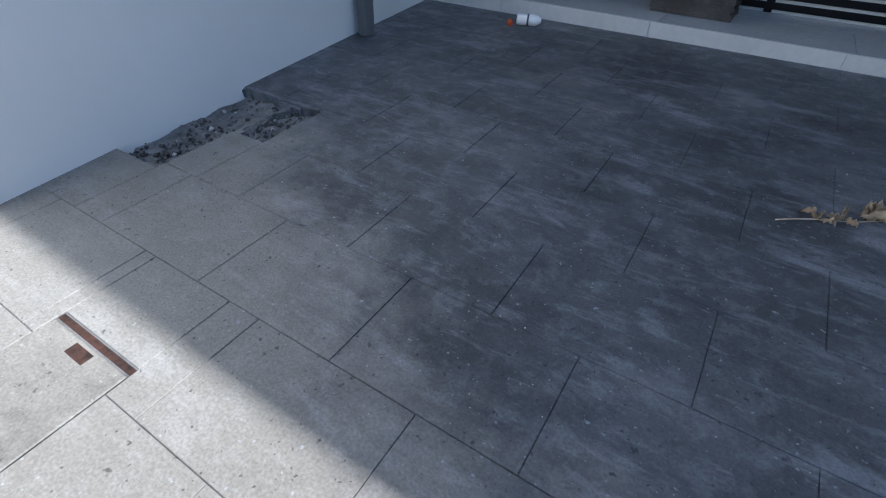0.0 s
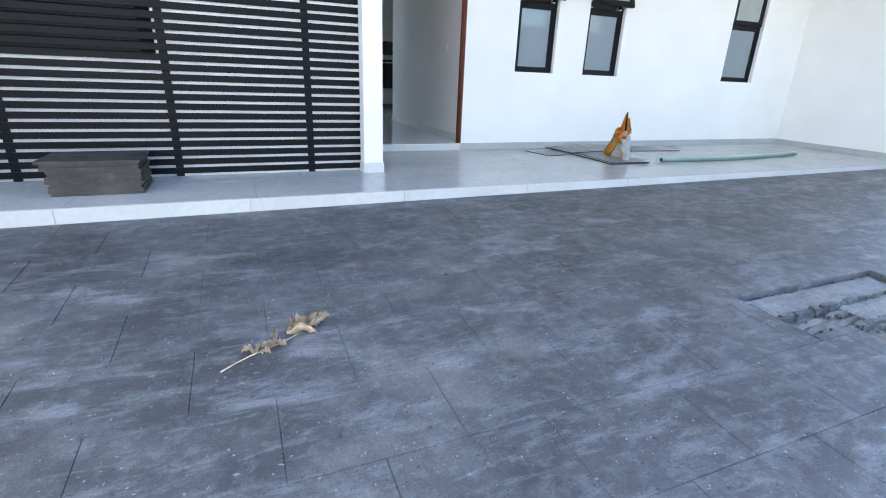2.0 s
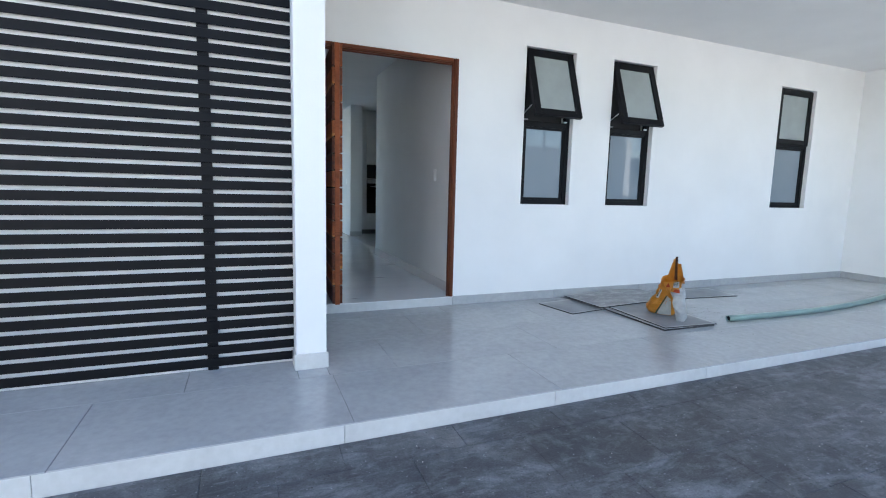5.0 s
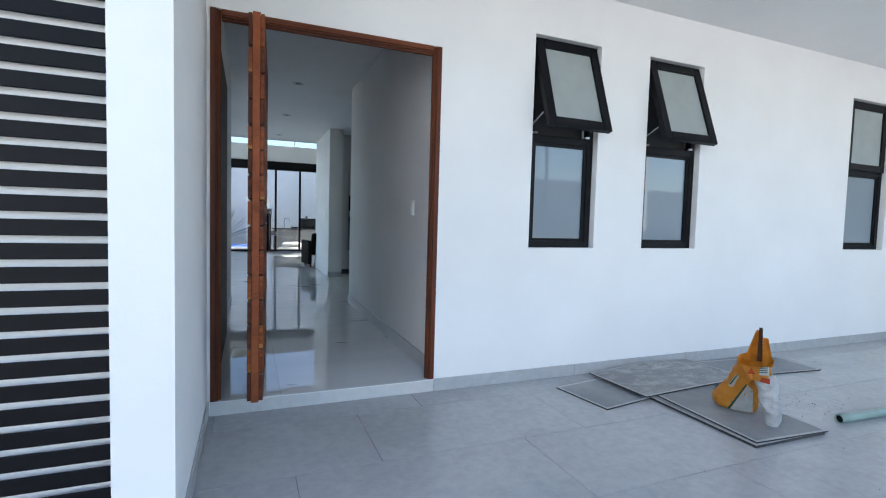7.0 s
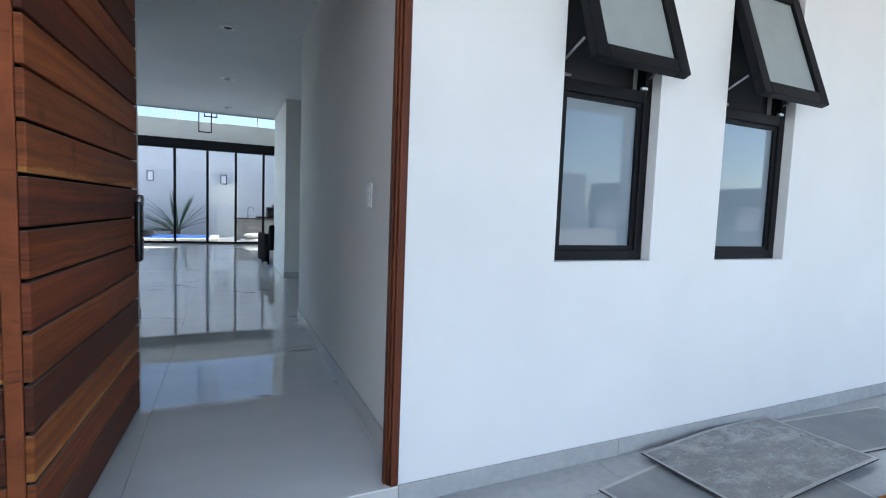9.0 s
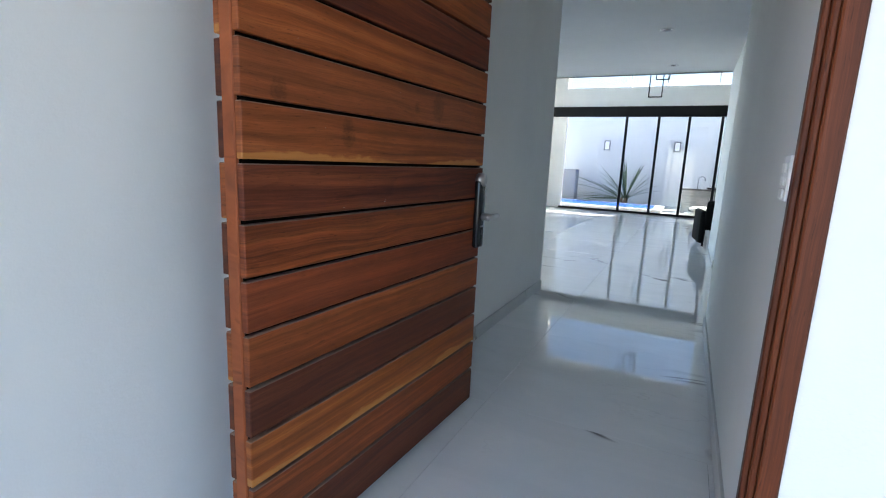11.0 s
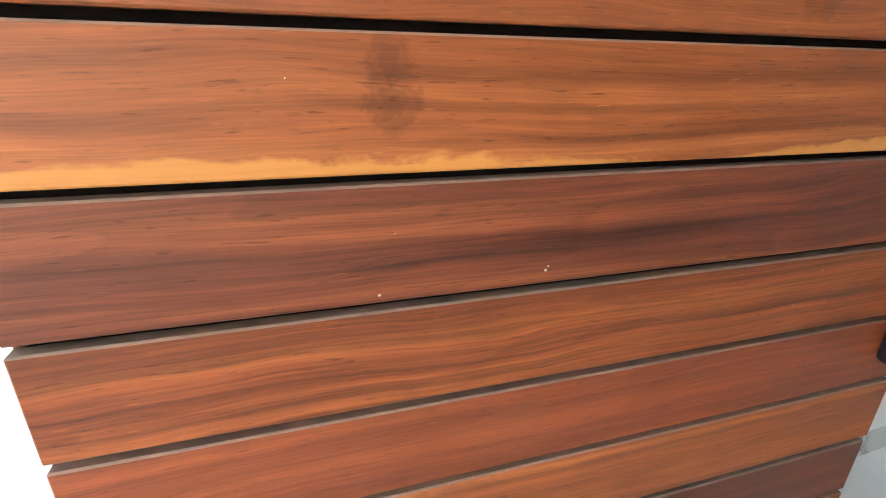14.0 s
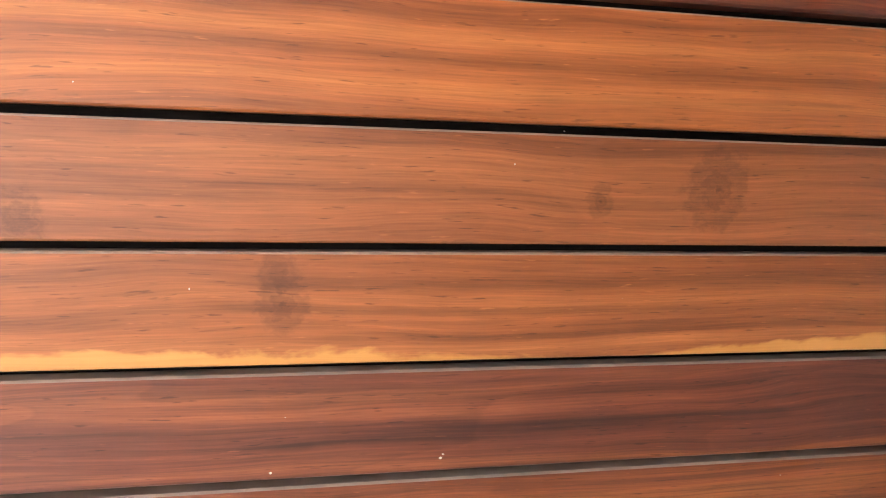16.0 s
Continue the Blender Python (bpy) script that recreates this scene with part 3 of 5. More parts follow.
def upright(name, bm, mat=None):
    """A part of the frame whose grain runs up."""
    bm.transform(UPRIGHT.inverted())
    part(name, bm, mat or FRAMEWOOD, frame_1).matrix_basis = UPRIGHT


upright("jamb", jamb_bm(0.0005, 0.06, HALL, DOOR_TOP - 0.001))
upright("jamb", jamb_bm(DOOR_W - 0.06, DOOR_W - 0.0005, HALL, DOOR_TOP - 0.001))
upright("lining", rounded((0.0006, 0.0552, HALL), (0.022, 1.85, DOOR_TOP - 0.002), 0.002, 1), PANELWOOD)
o = part("head", jamb_bm(0.06, DOOR_W - 0.06, 0, DOOR_TOP - 0.002, True), FRAMEWOOD, frame_1)
bm = bmesh.new()
box(bm, (DOOR_W - 0.047, 0.03, 1.0), (DOOR_W - 0.0452, 0.06, 1.13))
part("strike_plate", bm, CHROME, frame_1)


# ---- windows ----
def window(name, x0, x1, is_open, label):
    w = tagged(group_at(name), label, "window", kind="structure")
    z0, z1, zt = W_Z[0], W_Z[1], 1.845
    y0, y1, f = 0.055, 0.115, 0.05
    fr = bmesh.new()
    for lo, hi in (((x0, y0, z0), (x0 + f, y1, z1)), ((x1 - f, y0, z0), (x1, y1, z1)), ((x0 + f, y0, z0), (x1 - f, y1, z0 + f)),
                   ((x0 + f, y0, z1 - f), (x1 - f, y1, z1)), ((x0 + f, y0, zt - 0.03), (x1 - f, y1, zt + 0.03))):
        box(fr, lo, hi)
    bmesh.ops.bevel(fr, geom=fr.edges[:], offset=0.003, segments=1, affect="EDGES")
    part("window_frame", fr, BLACK, w)
    bead = bmesh.new()
    a, b, c, d = x0 + f, x1 - f, z0 + f, zt - 0.03
    for lo, hi in (((a, 0.068, c), (a + 0.026, 0.1, d)), ((b - 0.026, 0.068, c), (b, 0.1, d)), ((a + 0.026, 0.068, c), (b - 0.026, 0.1, c + 0.022)), ((a + 0.026, 0.068, d - 0.022), (b - 0.026, 0.1, d))):
        box(bead, lo, hi)
    part("bead", bead, BLACK, w)
    part("pane", rounded((a + 0.012, 0.082, c + 0.012), (b - 0.012, 0.09, d - 0.012), 0.001, 1), FROSTED, w)
    # upper sash, hung at its top edge
    sash = bmesh.new()
    sx0, sx1, h, g = x0 + 0.022, x1 - 0.022, 0.71, 0.07
    for lo, hi in (((sx0, -0.022, -h), (sx0 + g, 0.022, 0)), ((sx1 - g, -0.022, -h), (sx1, 0.022, 0)), ((sx0 + g, -0.022, -h), (sx1 - g, 0.022, -h + g)), ((sx0 + g, -0.022, -g), (sx1 - g, 0.022, 0))):
        box(sash, lo, hi)
    bmesh.ops.bevel(sash, geom=sash.edges[:], offset=0.003, segments=1, affect="EDGES")
    sash = part("sash", sash, BLACK, w, "black sash tilted outwards" if is_open else "closed black sash")
    pane = part("pane", rounded((sx0 + g - 0.004, -0.004, -h + g - 0.004), (sx1 - g + 0.004, 0.004, -g + 0.004), 0.001, 1), SATIN, sash)
    sash.location = (0, 0.056 if is_open else 0.05, z1 - 0.018)
    if is_open:
        sash.rotation_euler = (radians(-18.5), 0, 0)
        for s in (sx0 + 0.006, sx1 - 0.006):
            bm = bmesh.new()
            tube(bm, (s, 0.09, zt + 0.08), (s, -0.09, zt + 0.16), 0.006, 8)
            part("stay", bm, CHROME, w)
        for s in (x0 + 0.03, x1 - 0.09):
            part("catch", rounded((s, 0.035, zt + 0.031), (s + 0.04, 0.054, zt + 0.045), 0.002, 1), CHROME, w)
        for s in (x0 + 0.1, x1 - 0.2):
            part("hinge", rounded((s, 0.03, z1 - 0.024), (s + 0.09, 0.054, z1 - 0.012), 0.002, 1), BLACK, w)
    bm = bmesh.new()
    box(bm, (x0 + f, 0.14, zt), (x1 - f, 0.15, z1 - f))
    part("insect_screen", bm, plain("dark_mesh", (0.03, 0.032, 0.034), 0.8), w)
    return w


for k, (a, b, is_open) in enumerate(WINDOWS):
    window("window_%d" % (k + 1), a, b, is_open, "narrow black window with its frosted top sash " + ("tilted open" if is_open else "shut"))


# ---- recessed lamps, switch, skirting ----
def downlight(x, y, z, group):
    d = tagged(group_at("ceiling_light", Matrix.Translation((x, y, z))), "round nickel-rimmed recessed ceiling light, switched off", "ceiling light", group)
    bm = bmesh.new()
    prof = [(0.038, 0.0), (0.046, -0.006), (0.066, -0.008), (0.075, -0.004), (0.075, 0.0)]
    rings = [[bm.verts.new((r * math.cos(t * math.tau / 28), r * math.sin(t * math.tau / 28), h)) for t in range(28)] for r, h in prof]
    for a, b in zip(rings, rings[1:]):
        for i in range(28):
            bm.faces.new((a[i], a[(i + 1) % 28], b[(i + 1) % 28], b[i]))
    part("rim", bm, CHROME, d, smooth=True)
    bm = bmesh.new()
    bmesh.ops.create_uvsphere(bm, u_segments=18, v_segments=8, radius=0.04, matrix=Matrix.Diagonal((1, 1, 0.16, 1)))
    part("lens", bm, LENS, d, smooth=True)
    return d


for x, y in ((4.15, -1.5), (6.04, -1.53)):
    downlight(x, y, SOFF, "porch ceiling lights")
for y in (3.28, 5.3, 7.38):
    downlight(0.78, y, INCEIL, "hall ceiling lights")

switch = tagged(group_at("light_switch"), "white rectangular light switch on the hall wall", "light switch")
part("plate", rounded((1.44, 0.6, 1.235), (1.4497, 0.68, 1.36), 0.004, 2), PLASTIC, switch)
for z in (1.255, 1.29, 1.325):
    part("rocker", rounded((1.434, 0.616, z - 0.014), (1.441, 0.664, z + 0.014), 0.002, 1), PLASTIC, switch)


def strip_tiles(parent, axis, at, s0, s1, step, z0, z1, depth, mat, name="tile", first=None):
    """A row of skirting or kerb tiles with open joints."""
    s = s0
    nxt = first if first is not None else s0 + step
    while s < s1 - 0.01:
        e = min(nxt, s1)
        lo, hi = (s + 0.0012, at, z0), (e - 0.0012, at + depth, z1)
        if axis == "x":
            lo, hi = (at, s + 0.0012, z0), (at + depth, e - 0.0012, z1)
        lo2, hi2 = tuple(min(a, b) for a, b in zip(lo, hi)), tuple(max(a, b) for a, b in zip(lo, hi))
        c = tuple((a + b) / 2 for a, b in zip(lo2, hi2))
        ob = part(name, rounded(tuple(a - b for a, b in zip(lo2, c)), tuple(a - b for a, b in zip(hi2, c)), 0.0015, 1), mat, parent)
        ob.location = c
        s, nxt = e, e + step


base = tagged(group_at("baseboard"), "low grey porcelain skirting along the porch walls", "skirting", kind="structure")
strip_tiles(base, "y", 0.0, DOOR_W, 7.718, 1.2, 0.0, 0.088, -0.011, TILE, first=2.62)
strip_tiles(base, "x", 7.73, -2.08, -0.011, 1.2, 0.0, 0.088, -0.011, TILE)
strip_tiles(base, "x", -0.017, -1.309, -0.001, 1.2, 0.0, 0.092, 0.011, TILE)
strip_tiles(base, "y", -1.31, -0.212, -0.005, 1.2, 0.0, 0.1, -0.013, KERB)
strip_tiles(base, "x", -0.2, -1.309, -1.17, 1.2, 0.0, 0.1, -0.012, KERB)
hallbase = tagged(group_at("baseboard_hall"), "veined marble skirting along the hall walls", "skirting", kind="structure")
strip_tiles(hallbase, "x", 1.45, 0.185, 3.25, 1.2, HALL, HALL + 0.1, -0.012, SKIRT)
strip_tiles(hallbase, "x", 0.0, 1.853, 3.62, 1.2, HALL, HALL + 0.1, 0.012, SKIRT)
strip_tiles(hallbase, "y", 6.1, 1.6, 1.86, 1.2, HALL, HALL + 0.1, -0.012, SKIRT)
step = tagged(group_at("step"), "pale porcelain step riser below the front door", "step", kind="structure")
strip_tiles(step, "y", 0.012, 0.0, DOOR_W, 1.3, 0.0, HALL - 0.006, -0.02, KERB, first=0.21)
kerb = tagged(group_at("kerb"), "pale porcelain kerb at the edge of the porch", "kerb", kind="structure")
strip_tiles(kerb, "y", -2.092, -4.7, 7.72, 1.225, -0.3, -0.006, -0.012, KERB, first=-3.725)

# ---- things on the porch ----
BOARD = porcelain("fibre_cement", (0.18, 0.191, 0.203), (0.275, 0.28, 0.276), 0.45)
CHALKY = driveway_mat("chalk_smeared_board", (0.2, 0.202, 0.2), (0.29, 0.29, 0.286), (0.55, 0.55, 0.54))
# board sides near black: the shadow line beneath each board put in colour
EDGESHADE = plain("shadow_dark_edge", (0.045, 0.045, 0.045), 0.9, 0, 0.3, 30)
RIM = porcelain("chalky_edge", (0.4, 0.405, 0.4), (0.52, 0.515, 0.5), 0.7)


def board(x0, y0, length, width, angle, z, thick, lift=0.0, label="grey fibre cement offcut lying on the porch", mat=None):
    """A flat board; lift: how far its far side bows up."""
    bm = bmesh.new()
    us = [0.0, 0.018 / length] + [0.1 * i for i in range(1, 10)] + [1 - 0.018 / length, 1.0]
    vs = [0.0, 0.018 / width, 0.5, 1 - 0.018 / width, 1.0]
    lo, hi = [[[bm.verts.new((u * length, v * width, h + lift * math.sin(u * math.pi * 0.9) ** 2 * (0.3 + 0.7 * v))) for v in vs] for u in us] for h in (0.0, thick)]
    n, k = len(us) - 1, len(vs) - 1
    for i in range(n):
        for j in range(k):
            f = bm.faces.new((hi[i][j], hi[i + 1][j], hi[i + 1][j + 1], hi[i][j + 1]))
            f.material_index = int(i in (0, n - 1) or j in (0, k - 1))
            bm.faces.new((lo[i][j], lo[i][j + 1], lo[i + 1][j + 1], lo[i + 1][j]))
        bm.faces.new((lo[i][0], lo[i + 1][0], hi[i + 1][0], hi[i][0])).material_index = 2
        bm.faces.new((lo[i][k], hi[i][k], hi[i + 1][k], lo[i + 1][k])).material_index = 2
    for j in range(k):
        bm.faces.new((lo[0][j], hi[0][j], hi[0][j + 1], lo[0][j + 1])).material_index = 2
        bm.faces.new((lo[n][j], lo[n][j + 1], hi[n][j + 1], hi[n][j])).material_index = 2
    ob = part("cement_board", bm, mat or BOARD)
    ob.data.materials.append(RIM)
    ob.data.materials.append(EDGESHADE)
    ob.matrix_world = pose(x0, y0, z, 0, 0, angle)
    return tagged(ob, label, "board", "loose boards on the porch")


board(2.37, -0.68, 0.9, 0.46, 9, 0.0005, 0.009)
board(3.55, -0.44, 1.25, 0.42, -5, 0.0005, 0.009)
board(2.79, -1.375, 0.58, 0.98, -1.0, 0.0005, 0.0155, 0.0, "thick grey fibre cement board under a cement bag")
board(2.815, -1.36, 0.57, 0.965, -3.6, 0.0165, 0.009, 0.0, "grey fibre cement board dusted with white powder")
board(2.745, -0.635, 1.12, 0.56, 3.5, 0.0255, 0.008, 0.02, "bowed grey fibre cement board with chalky smears", CHALKY)


ORANGE = plain("orange_paper", (0.72, 0.32, 0.04), 0.45, 0, 0.14, 12)
KRAFT = plain("brown_kraft_paper", (0.1, 0.04, 0.022), 0.8, 0, 0.2)
LAB = plain("white_print", (0.6, 0.63, 0.62), 0.6, 0, 0.1, 30)
GRN = plain("dark_green_print", (0.03, 0.12, 0.09), 0.6)
TRI = plain("red_orange_print", (0.5, 0.07, 0.015), 0.6)
bag = tagged(group_at("cement_bag", pose(3.118, -1.198, 0.0258, 0, 0, -62.5) @ Matrix.Diagonal((0.8, 0.9, 0.96, 1))), "torn orange cement bag standing half empty on boards", "bag")
# local x runs along the bag's face, y to its back; levels are (z, centre x, centre y, half width, half depth)
SACK_LEVELS = [(0.0, -0.225, 0.2, 0.135, 0.075), (0.02, -0.232, 0.2, 0.152, 0.086), (0.07, -0.235, 0.195, 0.158, 0.09), (0.13, -0.208, 0.185, 0.138, 0.086),
               (0.2, -0.175, 0.16, 0.112, 0.08), (0.27, -0.145, 0.125, 0.106, 0.076), (0.33, -0.112, 0.095, 0.11, 0.076), (0.37, -0.095, 0.085, 0.112, 0.078)]
DUST_LEVELS = [(0.0, 0.042, 0.0, 0.042, 0.038), (0.03, 0.042, 0.0, 0.052, 0.045), (0.09, 0.034, 0.0, 0.057, 0.047), (0.15, 0.02, 0.004, 0.062, 0.046),
               (0.22, 0.0, 0.01, 0.066, 0.043), (0.28, -0.015, 0.02, 0.068, 0.038), (0.305, -0.022, 0.026, 0.062, 0.03)]


def level(levels, z):
    """Centre and half sizes of a sack at height z."""
    for a, b in zip(levels, levels[1:]):
        if z <= b[0]:
            u = (z - a[0]) / (b[0] - a[0])
            return tuple(p + (q - p) * u for p, q in zip(a[1:], b[1:]))
    return levels[-1][1:]


def crease(p, seed, amount):
    n = noise.noise(p * 11 + Vector((seed, 0, 0)))
    k = noise.noise(p * 23 + Vector((0, seed, 3)))
    return (0.5 - abs(n) * 1.6) * amount + (0.4 - abs(k)) * amount * 0.5


def sack(levels, seed, amount, rim=0.0, seg=44, rows=26):
    """A creased paper sack of flattened rings; rim: how far its open mouth dips at the front (0: closed)."""
    bm = bmesh.new()
    top = levels[-1][0]
    rings = []
    for k in range(rows + 1):
        ring = []
        for i in range(seg):
            t = math.tau * i / seg
            c = math.copysign(abs(math.cos(t)) ** 0.8, math.cos(t))
            s = math.copysign(abs(math.sin(t)) ** 0.8, math.sin(t))
            z = (top + rim * s * 0.5) * k / rows
            cx, cy, rx, ry = level(levels, min(z, top))
            q = Vector((cx + rx * c, cy + ry * s, z))
            d = crease(q, seed, amount) * min(1.0, k / 3)
            ring.append(bm.verts.new(q + Vector((c, s, 0.0)) * d))
        rings.append(ring)
    for a, b in zip(rings, rings[1:]):
        for i in range(seg):
            bm.faces.new((a[i], a[(i + 1) % seg], b[(i + 1) % seg], b[i]))
    bm.faces.new(rings[0][::-1])
    if rim:
        bmesh.ops.solidify(bm, geom=bm.faces[:], thickness=0.002)
    else:
        bm.faces.new(rings[-1])
    return bm


def flap(lower, upper, z0, z1, y, bow, seed, amount=0.01, n=14, ragged=0.012):
    """A torn paper flap between two x spans; bow: how far its middle stands out from y."""
    bm = bmesh.new()
    grid = []
    for k in range(n + 1):
        v = k / n
        row = []
        for i in range(n + 1):
            u = i / n
            x = (lower[0] + (lower[1] - lower[0]) * u) * (1 - v) + (upper[0] + (upper[1] - upper[0]) * u) * v
            z = z0 + (z1 - z0) * v + (ragged * noise.noise(Vector((u * 7, seed, 0))) if k == n else 0.0)
            q = Vector((x, y[0] + (y[1] - y[0]) * v + bow * math.sin(math.pi * u), z))
            q.y += crease(q * 1.4, seed, amount)
            row.append(bm.verts.new(q))
        grid.append(row)
    for k in range(n):
        for i in range(n):
            bm.faces.new((grid[k][i], grid[k][i + 1], grid[k + 1][i + 1], grid[k + 1][i]))
    bmesh.ops.solidify(bm, geom=bm.faces[:], thickness=0.002)
    return bm


def printed(name, mat, corners, levels=SACK_LEVELS, lift=0.013, n=6):
    """A printed patch draped over the face of a sack, from four corners (x, z)."""
    bm = bmesh.new()
    grid = []
    for k in range(n + 1):
        row = []
        for i in range(n + 1):
            u, v = i / n, k / n
            x = (corners[0][0] * (1 - u) + corners[1][0] * u) * (1 - v) + (corners[3][0] * (1 - u) + corners[2][0] * u) * v
            z = (corners[0][1] * (1 - u) + corners[1][1] * u) * (1 - v) + (corners[3][1] * (1 - u) + corners[2][1] * u) * v
            cx, cy, rx, ry = level(levels, z)
            w = max(-0.97, min(0.97, (x - cx) / rx))
            row.append(bm.verts.new((x, cy - ry * (1 - abs(w) ** 2.5) ** 0.4 - lift, z)))
        grid.append(row)
    for k in range(n):
        for i in range(n):
            bm.faces.new((grid[k][i], grid[k][i + 1], grid[k + 1][i + 1], grid[k + 1][i]))
    bmesh.ops.solidify(bm, geom=bm.faces[:], thickness=0.0015)
    part(name, bm, mat, bag)


part("orange_sack", sack(SACK_LEVELS, 1.0, 0.02, 0.06), ORANGE, bag, "orange printed paper body with an open mouth")
part("torn_flap", flap((-0.185, -0.045), (-0.108, -0.072), 0.34, 0.565, (0.14, 0.1), 0.035, 2.0), ORANGE, bag, "tall torn orange back flap")
part("torn_flap", flap((-0.052, 0.018), (-0.058, -0.02), 0.33, 0.525, (0.14, 0.07), 0.02, 5.0), ORANGE, bag, "torn orange side flap")
part("torn_strip", flap((-0.09, -0.058), (-0.085, -0.06), 0.36, 0.588, (0.115, 0.082), 0.006, 7.0, 0.004), KRAFT, bag, "dark brown torn paper strip")
part("folded_collar", flap((-0.12, 0.03), (-0.185, 0.018), 0.265, 0.35, (-0.012, 0.002), -0.03, 3.0, 0.014), ORANGE, bag, "folded orange paper collar")
COLLAR_LEVELS = [(0.0, -0.085, 0.1, 0.2, 0.13), (0.6, -0.085, 0.1, 0.2, 0.13)]
printed("printed_panel", LAB, ((-0.05, 0.31), (0.012, 0.315), (0.008, 0.372), (-0.045, 0.355)), COLLAR_LEVELS, 0.016)
for k in range(4):
    printed("printed_line", GRN, ((-0.05, 0.325 + 0.012 * k), (0.002, 0.331 + 0.012 * k), (0.002, 0.336 + 0.012 * k), (-0.05, 0.33 + 0.012 * k)), COLLAR_LEVELS, 0.019, 2)
printed("printed_triangle", TRI, ((-0.125, 0.305), (-0.075, 0.31), (-0.1, 0.345), (-0.104, 0.345)), COLLAR_LEVELS, 0.019, 3)
printed("printed_triangle", TRI, ((-0.045, 0.27), (0.02, 0.262), (0.02, 0.296), (-0.03, 0.298)), COLLAR_LEVELS, 0.019, 3)
printed("printed_panel", LAB, ((-0.25, 0.006), (-0.1, 0.006), (-0.1, 0.17), (-0.135, 0.2)))
printed("printed_stripe", GRN, ((-0.27, 0.006), (-0.252, 0.006), (-0.136, 0.205), (-0.148, 0.205)), lift=0.0145)
printed("printed_panel", LAB, ((-0.27, 0.17), (-0.235, 0.165), (-0.19, 0.255), (-0.215, 0.265)))
printed("printed_stripe", GRN, ((-0.262, 0.18), (-0.252, 0.178), (-0.204, 0.256), (-0.21, 0.26)), lift=0.0145)
part("white_sack", sack(DUST_LEVELS, 9.0, 0.018), plain("white_dusty_plastic", (0.33, 0.34, 0.34), 0.4, 0, 0.22, 9), bag, "dusty whitish crumpled plastic side")

PIPEMAT = plain("pale_green_pvc", (0.22, 0.31, 0.27), 0.35, 0, 0.1, 8)
bm = bmesh.new()
n, seg, pr = 28, 20, 0.027
rings = []
for side in (1.0, 0.86):
    for k in range(n + 1):
        u = k / n
        c = Vector((3.64 + 2.9 * u, -1.31 + 0.17 * u - 0.11 * math.sin(math.pi * u), pr + 0.0005))
        rings.append([bm.verts.new(c + Vector((0, math.cos(math.tau * i / seg) * pr * side, math.sin(math.tau * i / seg) * pr * side))) for i in range(seg)])
for base_k in (0, n + 1):
    for k in range(n):
        a, b = rings[base_k + k], rings[base_k + k + 1]
        for i in range(seg):
            bm.faces.new((a[i], a[(i + 1) % seg], b[(i + 1) % seg], b[i]))
for k in (0, n):
    a, b = rings[k], rings[n + 1 + k]
    for i in range(seg):
        bm.faces.new((a[i], a[(i + 1) % seg], b[(i + 1) % seg], b[i]))
pipe = tagged(part("drain_pipe", bm, PIPEMAT, smooth=True), "long pale green plastic pipe lying on the porch", "pipe")
# black plug set inside the pipe end, standing for its shaded hollow
bm = bmesh.new()
tube(bm, (3.655, -1.3105, pr + 0.0005), (3.67, -1.311, pr + 0.0005), pr * 0.85, 20)
part("bore", bm, BLACK, pipe)
rngp = random.Random(31)
bm = bmesh.new()
for k in range(70):
    px, py, r = rngp.gauss(3.75, 0.3), rngp.gauss(-1.12, 0.22), rngp.uniform(0.001, 0.0038)
    if px > 3.45 and py < -0.06:
        bmesh.ops.create_icosphere(bm, subdivisions=1, radius=r, matrix=pose(px, py, r * 0.4, rngp.uniform(0, 300), 0, 0))
for k in range(40):
    px, py, r = rngp.uniform(2.0, 7.6), rngp.uniform(-2.05, -0.078), rngp.uniform(0.001, 0.003)
    bmesh.ops.create_icosphere(bm, subdivisions=1, radius=r, matrix=pose(px, py, r * 0.4, 0, 0, 0))
for k in range(14):
    px, py, r = rngp.gauss(7.45, 0.1), rngp.gauss(-2.02, 0.03), rngp.uniform(0.006, 0.018)
    if -2.08 < py and px < 7.7:
        bmesh.ops.create_icosphere(bm, subdivisions=1, radius=r, matrix=pose(px, py, r * 0.4, rngp.uniform(0, 300), 0, 0))
tagged(part("crumbs", bm, plain("cement_crumbs", (0.12, 0.115, 0.11), 0.9, 0, 0.2)), "small dark cement crumbs on the porch tiles", "crumbs", kind="stuff")

# stack of old cladding boards
STACKMAT = driveway_mat("weathered_brown_board", (0.035, 0.03, 0.027), (0.062, 0.053, 0.047), (0.1, 0.088, 0.08))
rng = random.Random(11)
z = 0.0005
for k in range(11):
    h = rng.uniform(0.021, 0.026)
    grow = 0.0 if k < 7 else (k - 6) * 0.012
    bm = bmesh.new()
    x0, x1, y0, y1 = -2.6 - grow + rng.uniform(-0.012, 0.012), -2.02 + rng.uniform(-0.012, 0.016), -1.765 + rng.uniform(-0.008, 0.008), -1.33 + rng.uniform(-0.01, 0.01)
    box(bm, (x0, y0, 0), (x1, y1, h))
    bmesh.ops.subdivide_edges(bm, edges=[e for e in bm.edges if abs(e.verts[0].co.z - e.verts[1].co.z) < 1e-6], cuts=7, use_grid_fill=True)
    for v in bm.verts:
        v.co.x += 0.012 * noise.noise(Vector((v.co.y * 9, k * 3.1, v.co.x * 6)))
        v.co.y += 0.01 * noise.noise(Vector((v.co.x * 9, k * 5.3, 2.0)))
    ob = part("cladding_board", bm, STACKMAT)
    ob.matrix_world = pose(0, 0, z, 0, 0, 0)
    tagged(ob, "weathered brown-grey board in a low stack on the porch", "board", "stacked boards by the screen")
    z += h + 0.0006

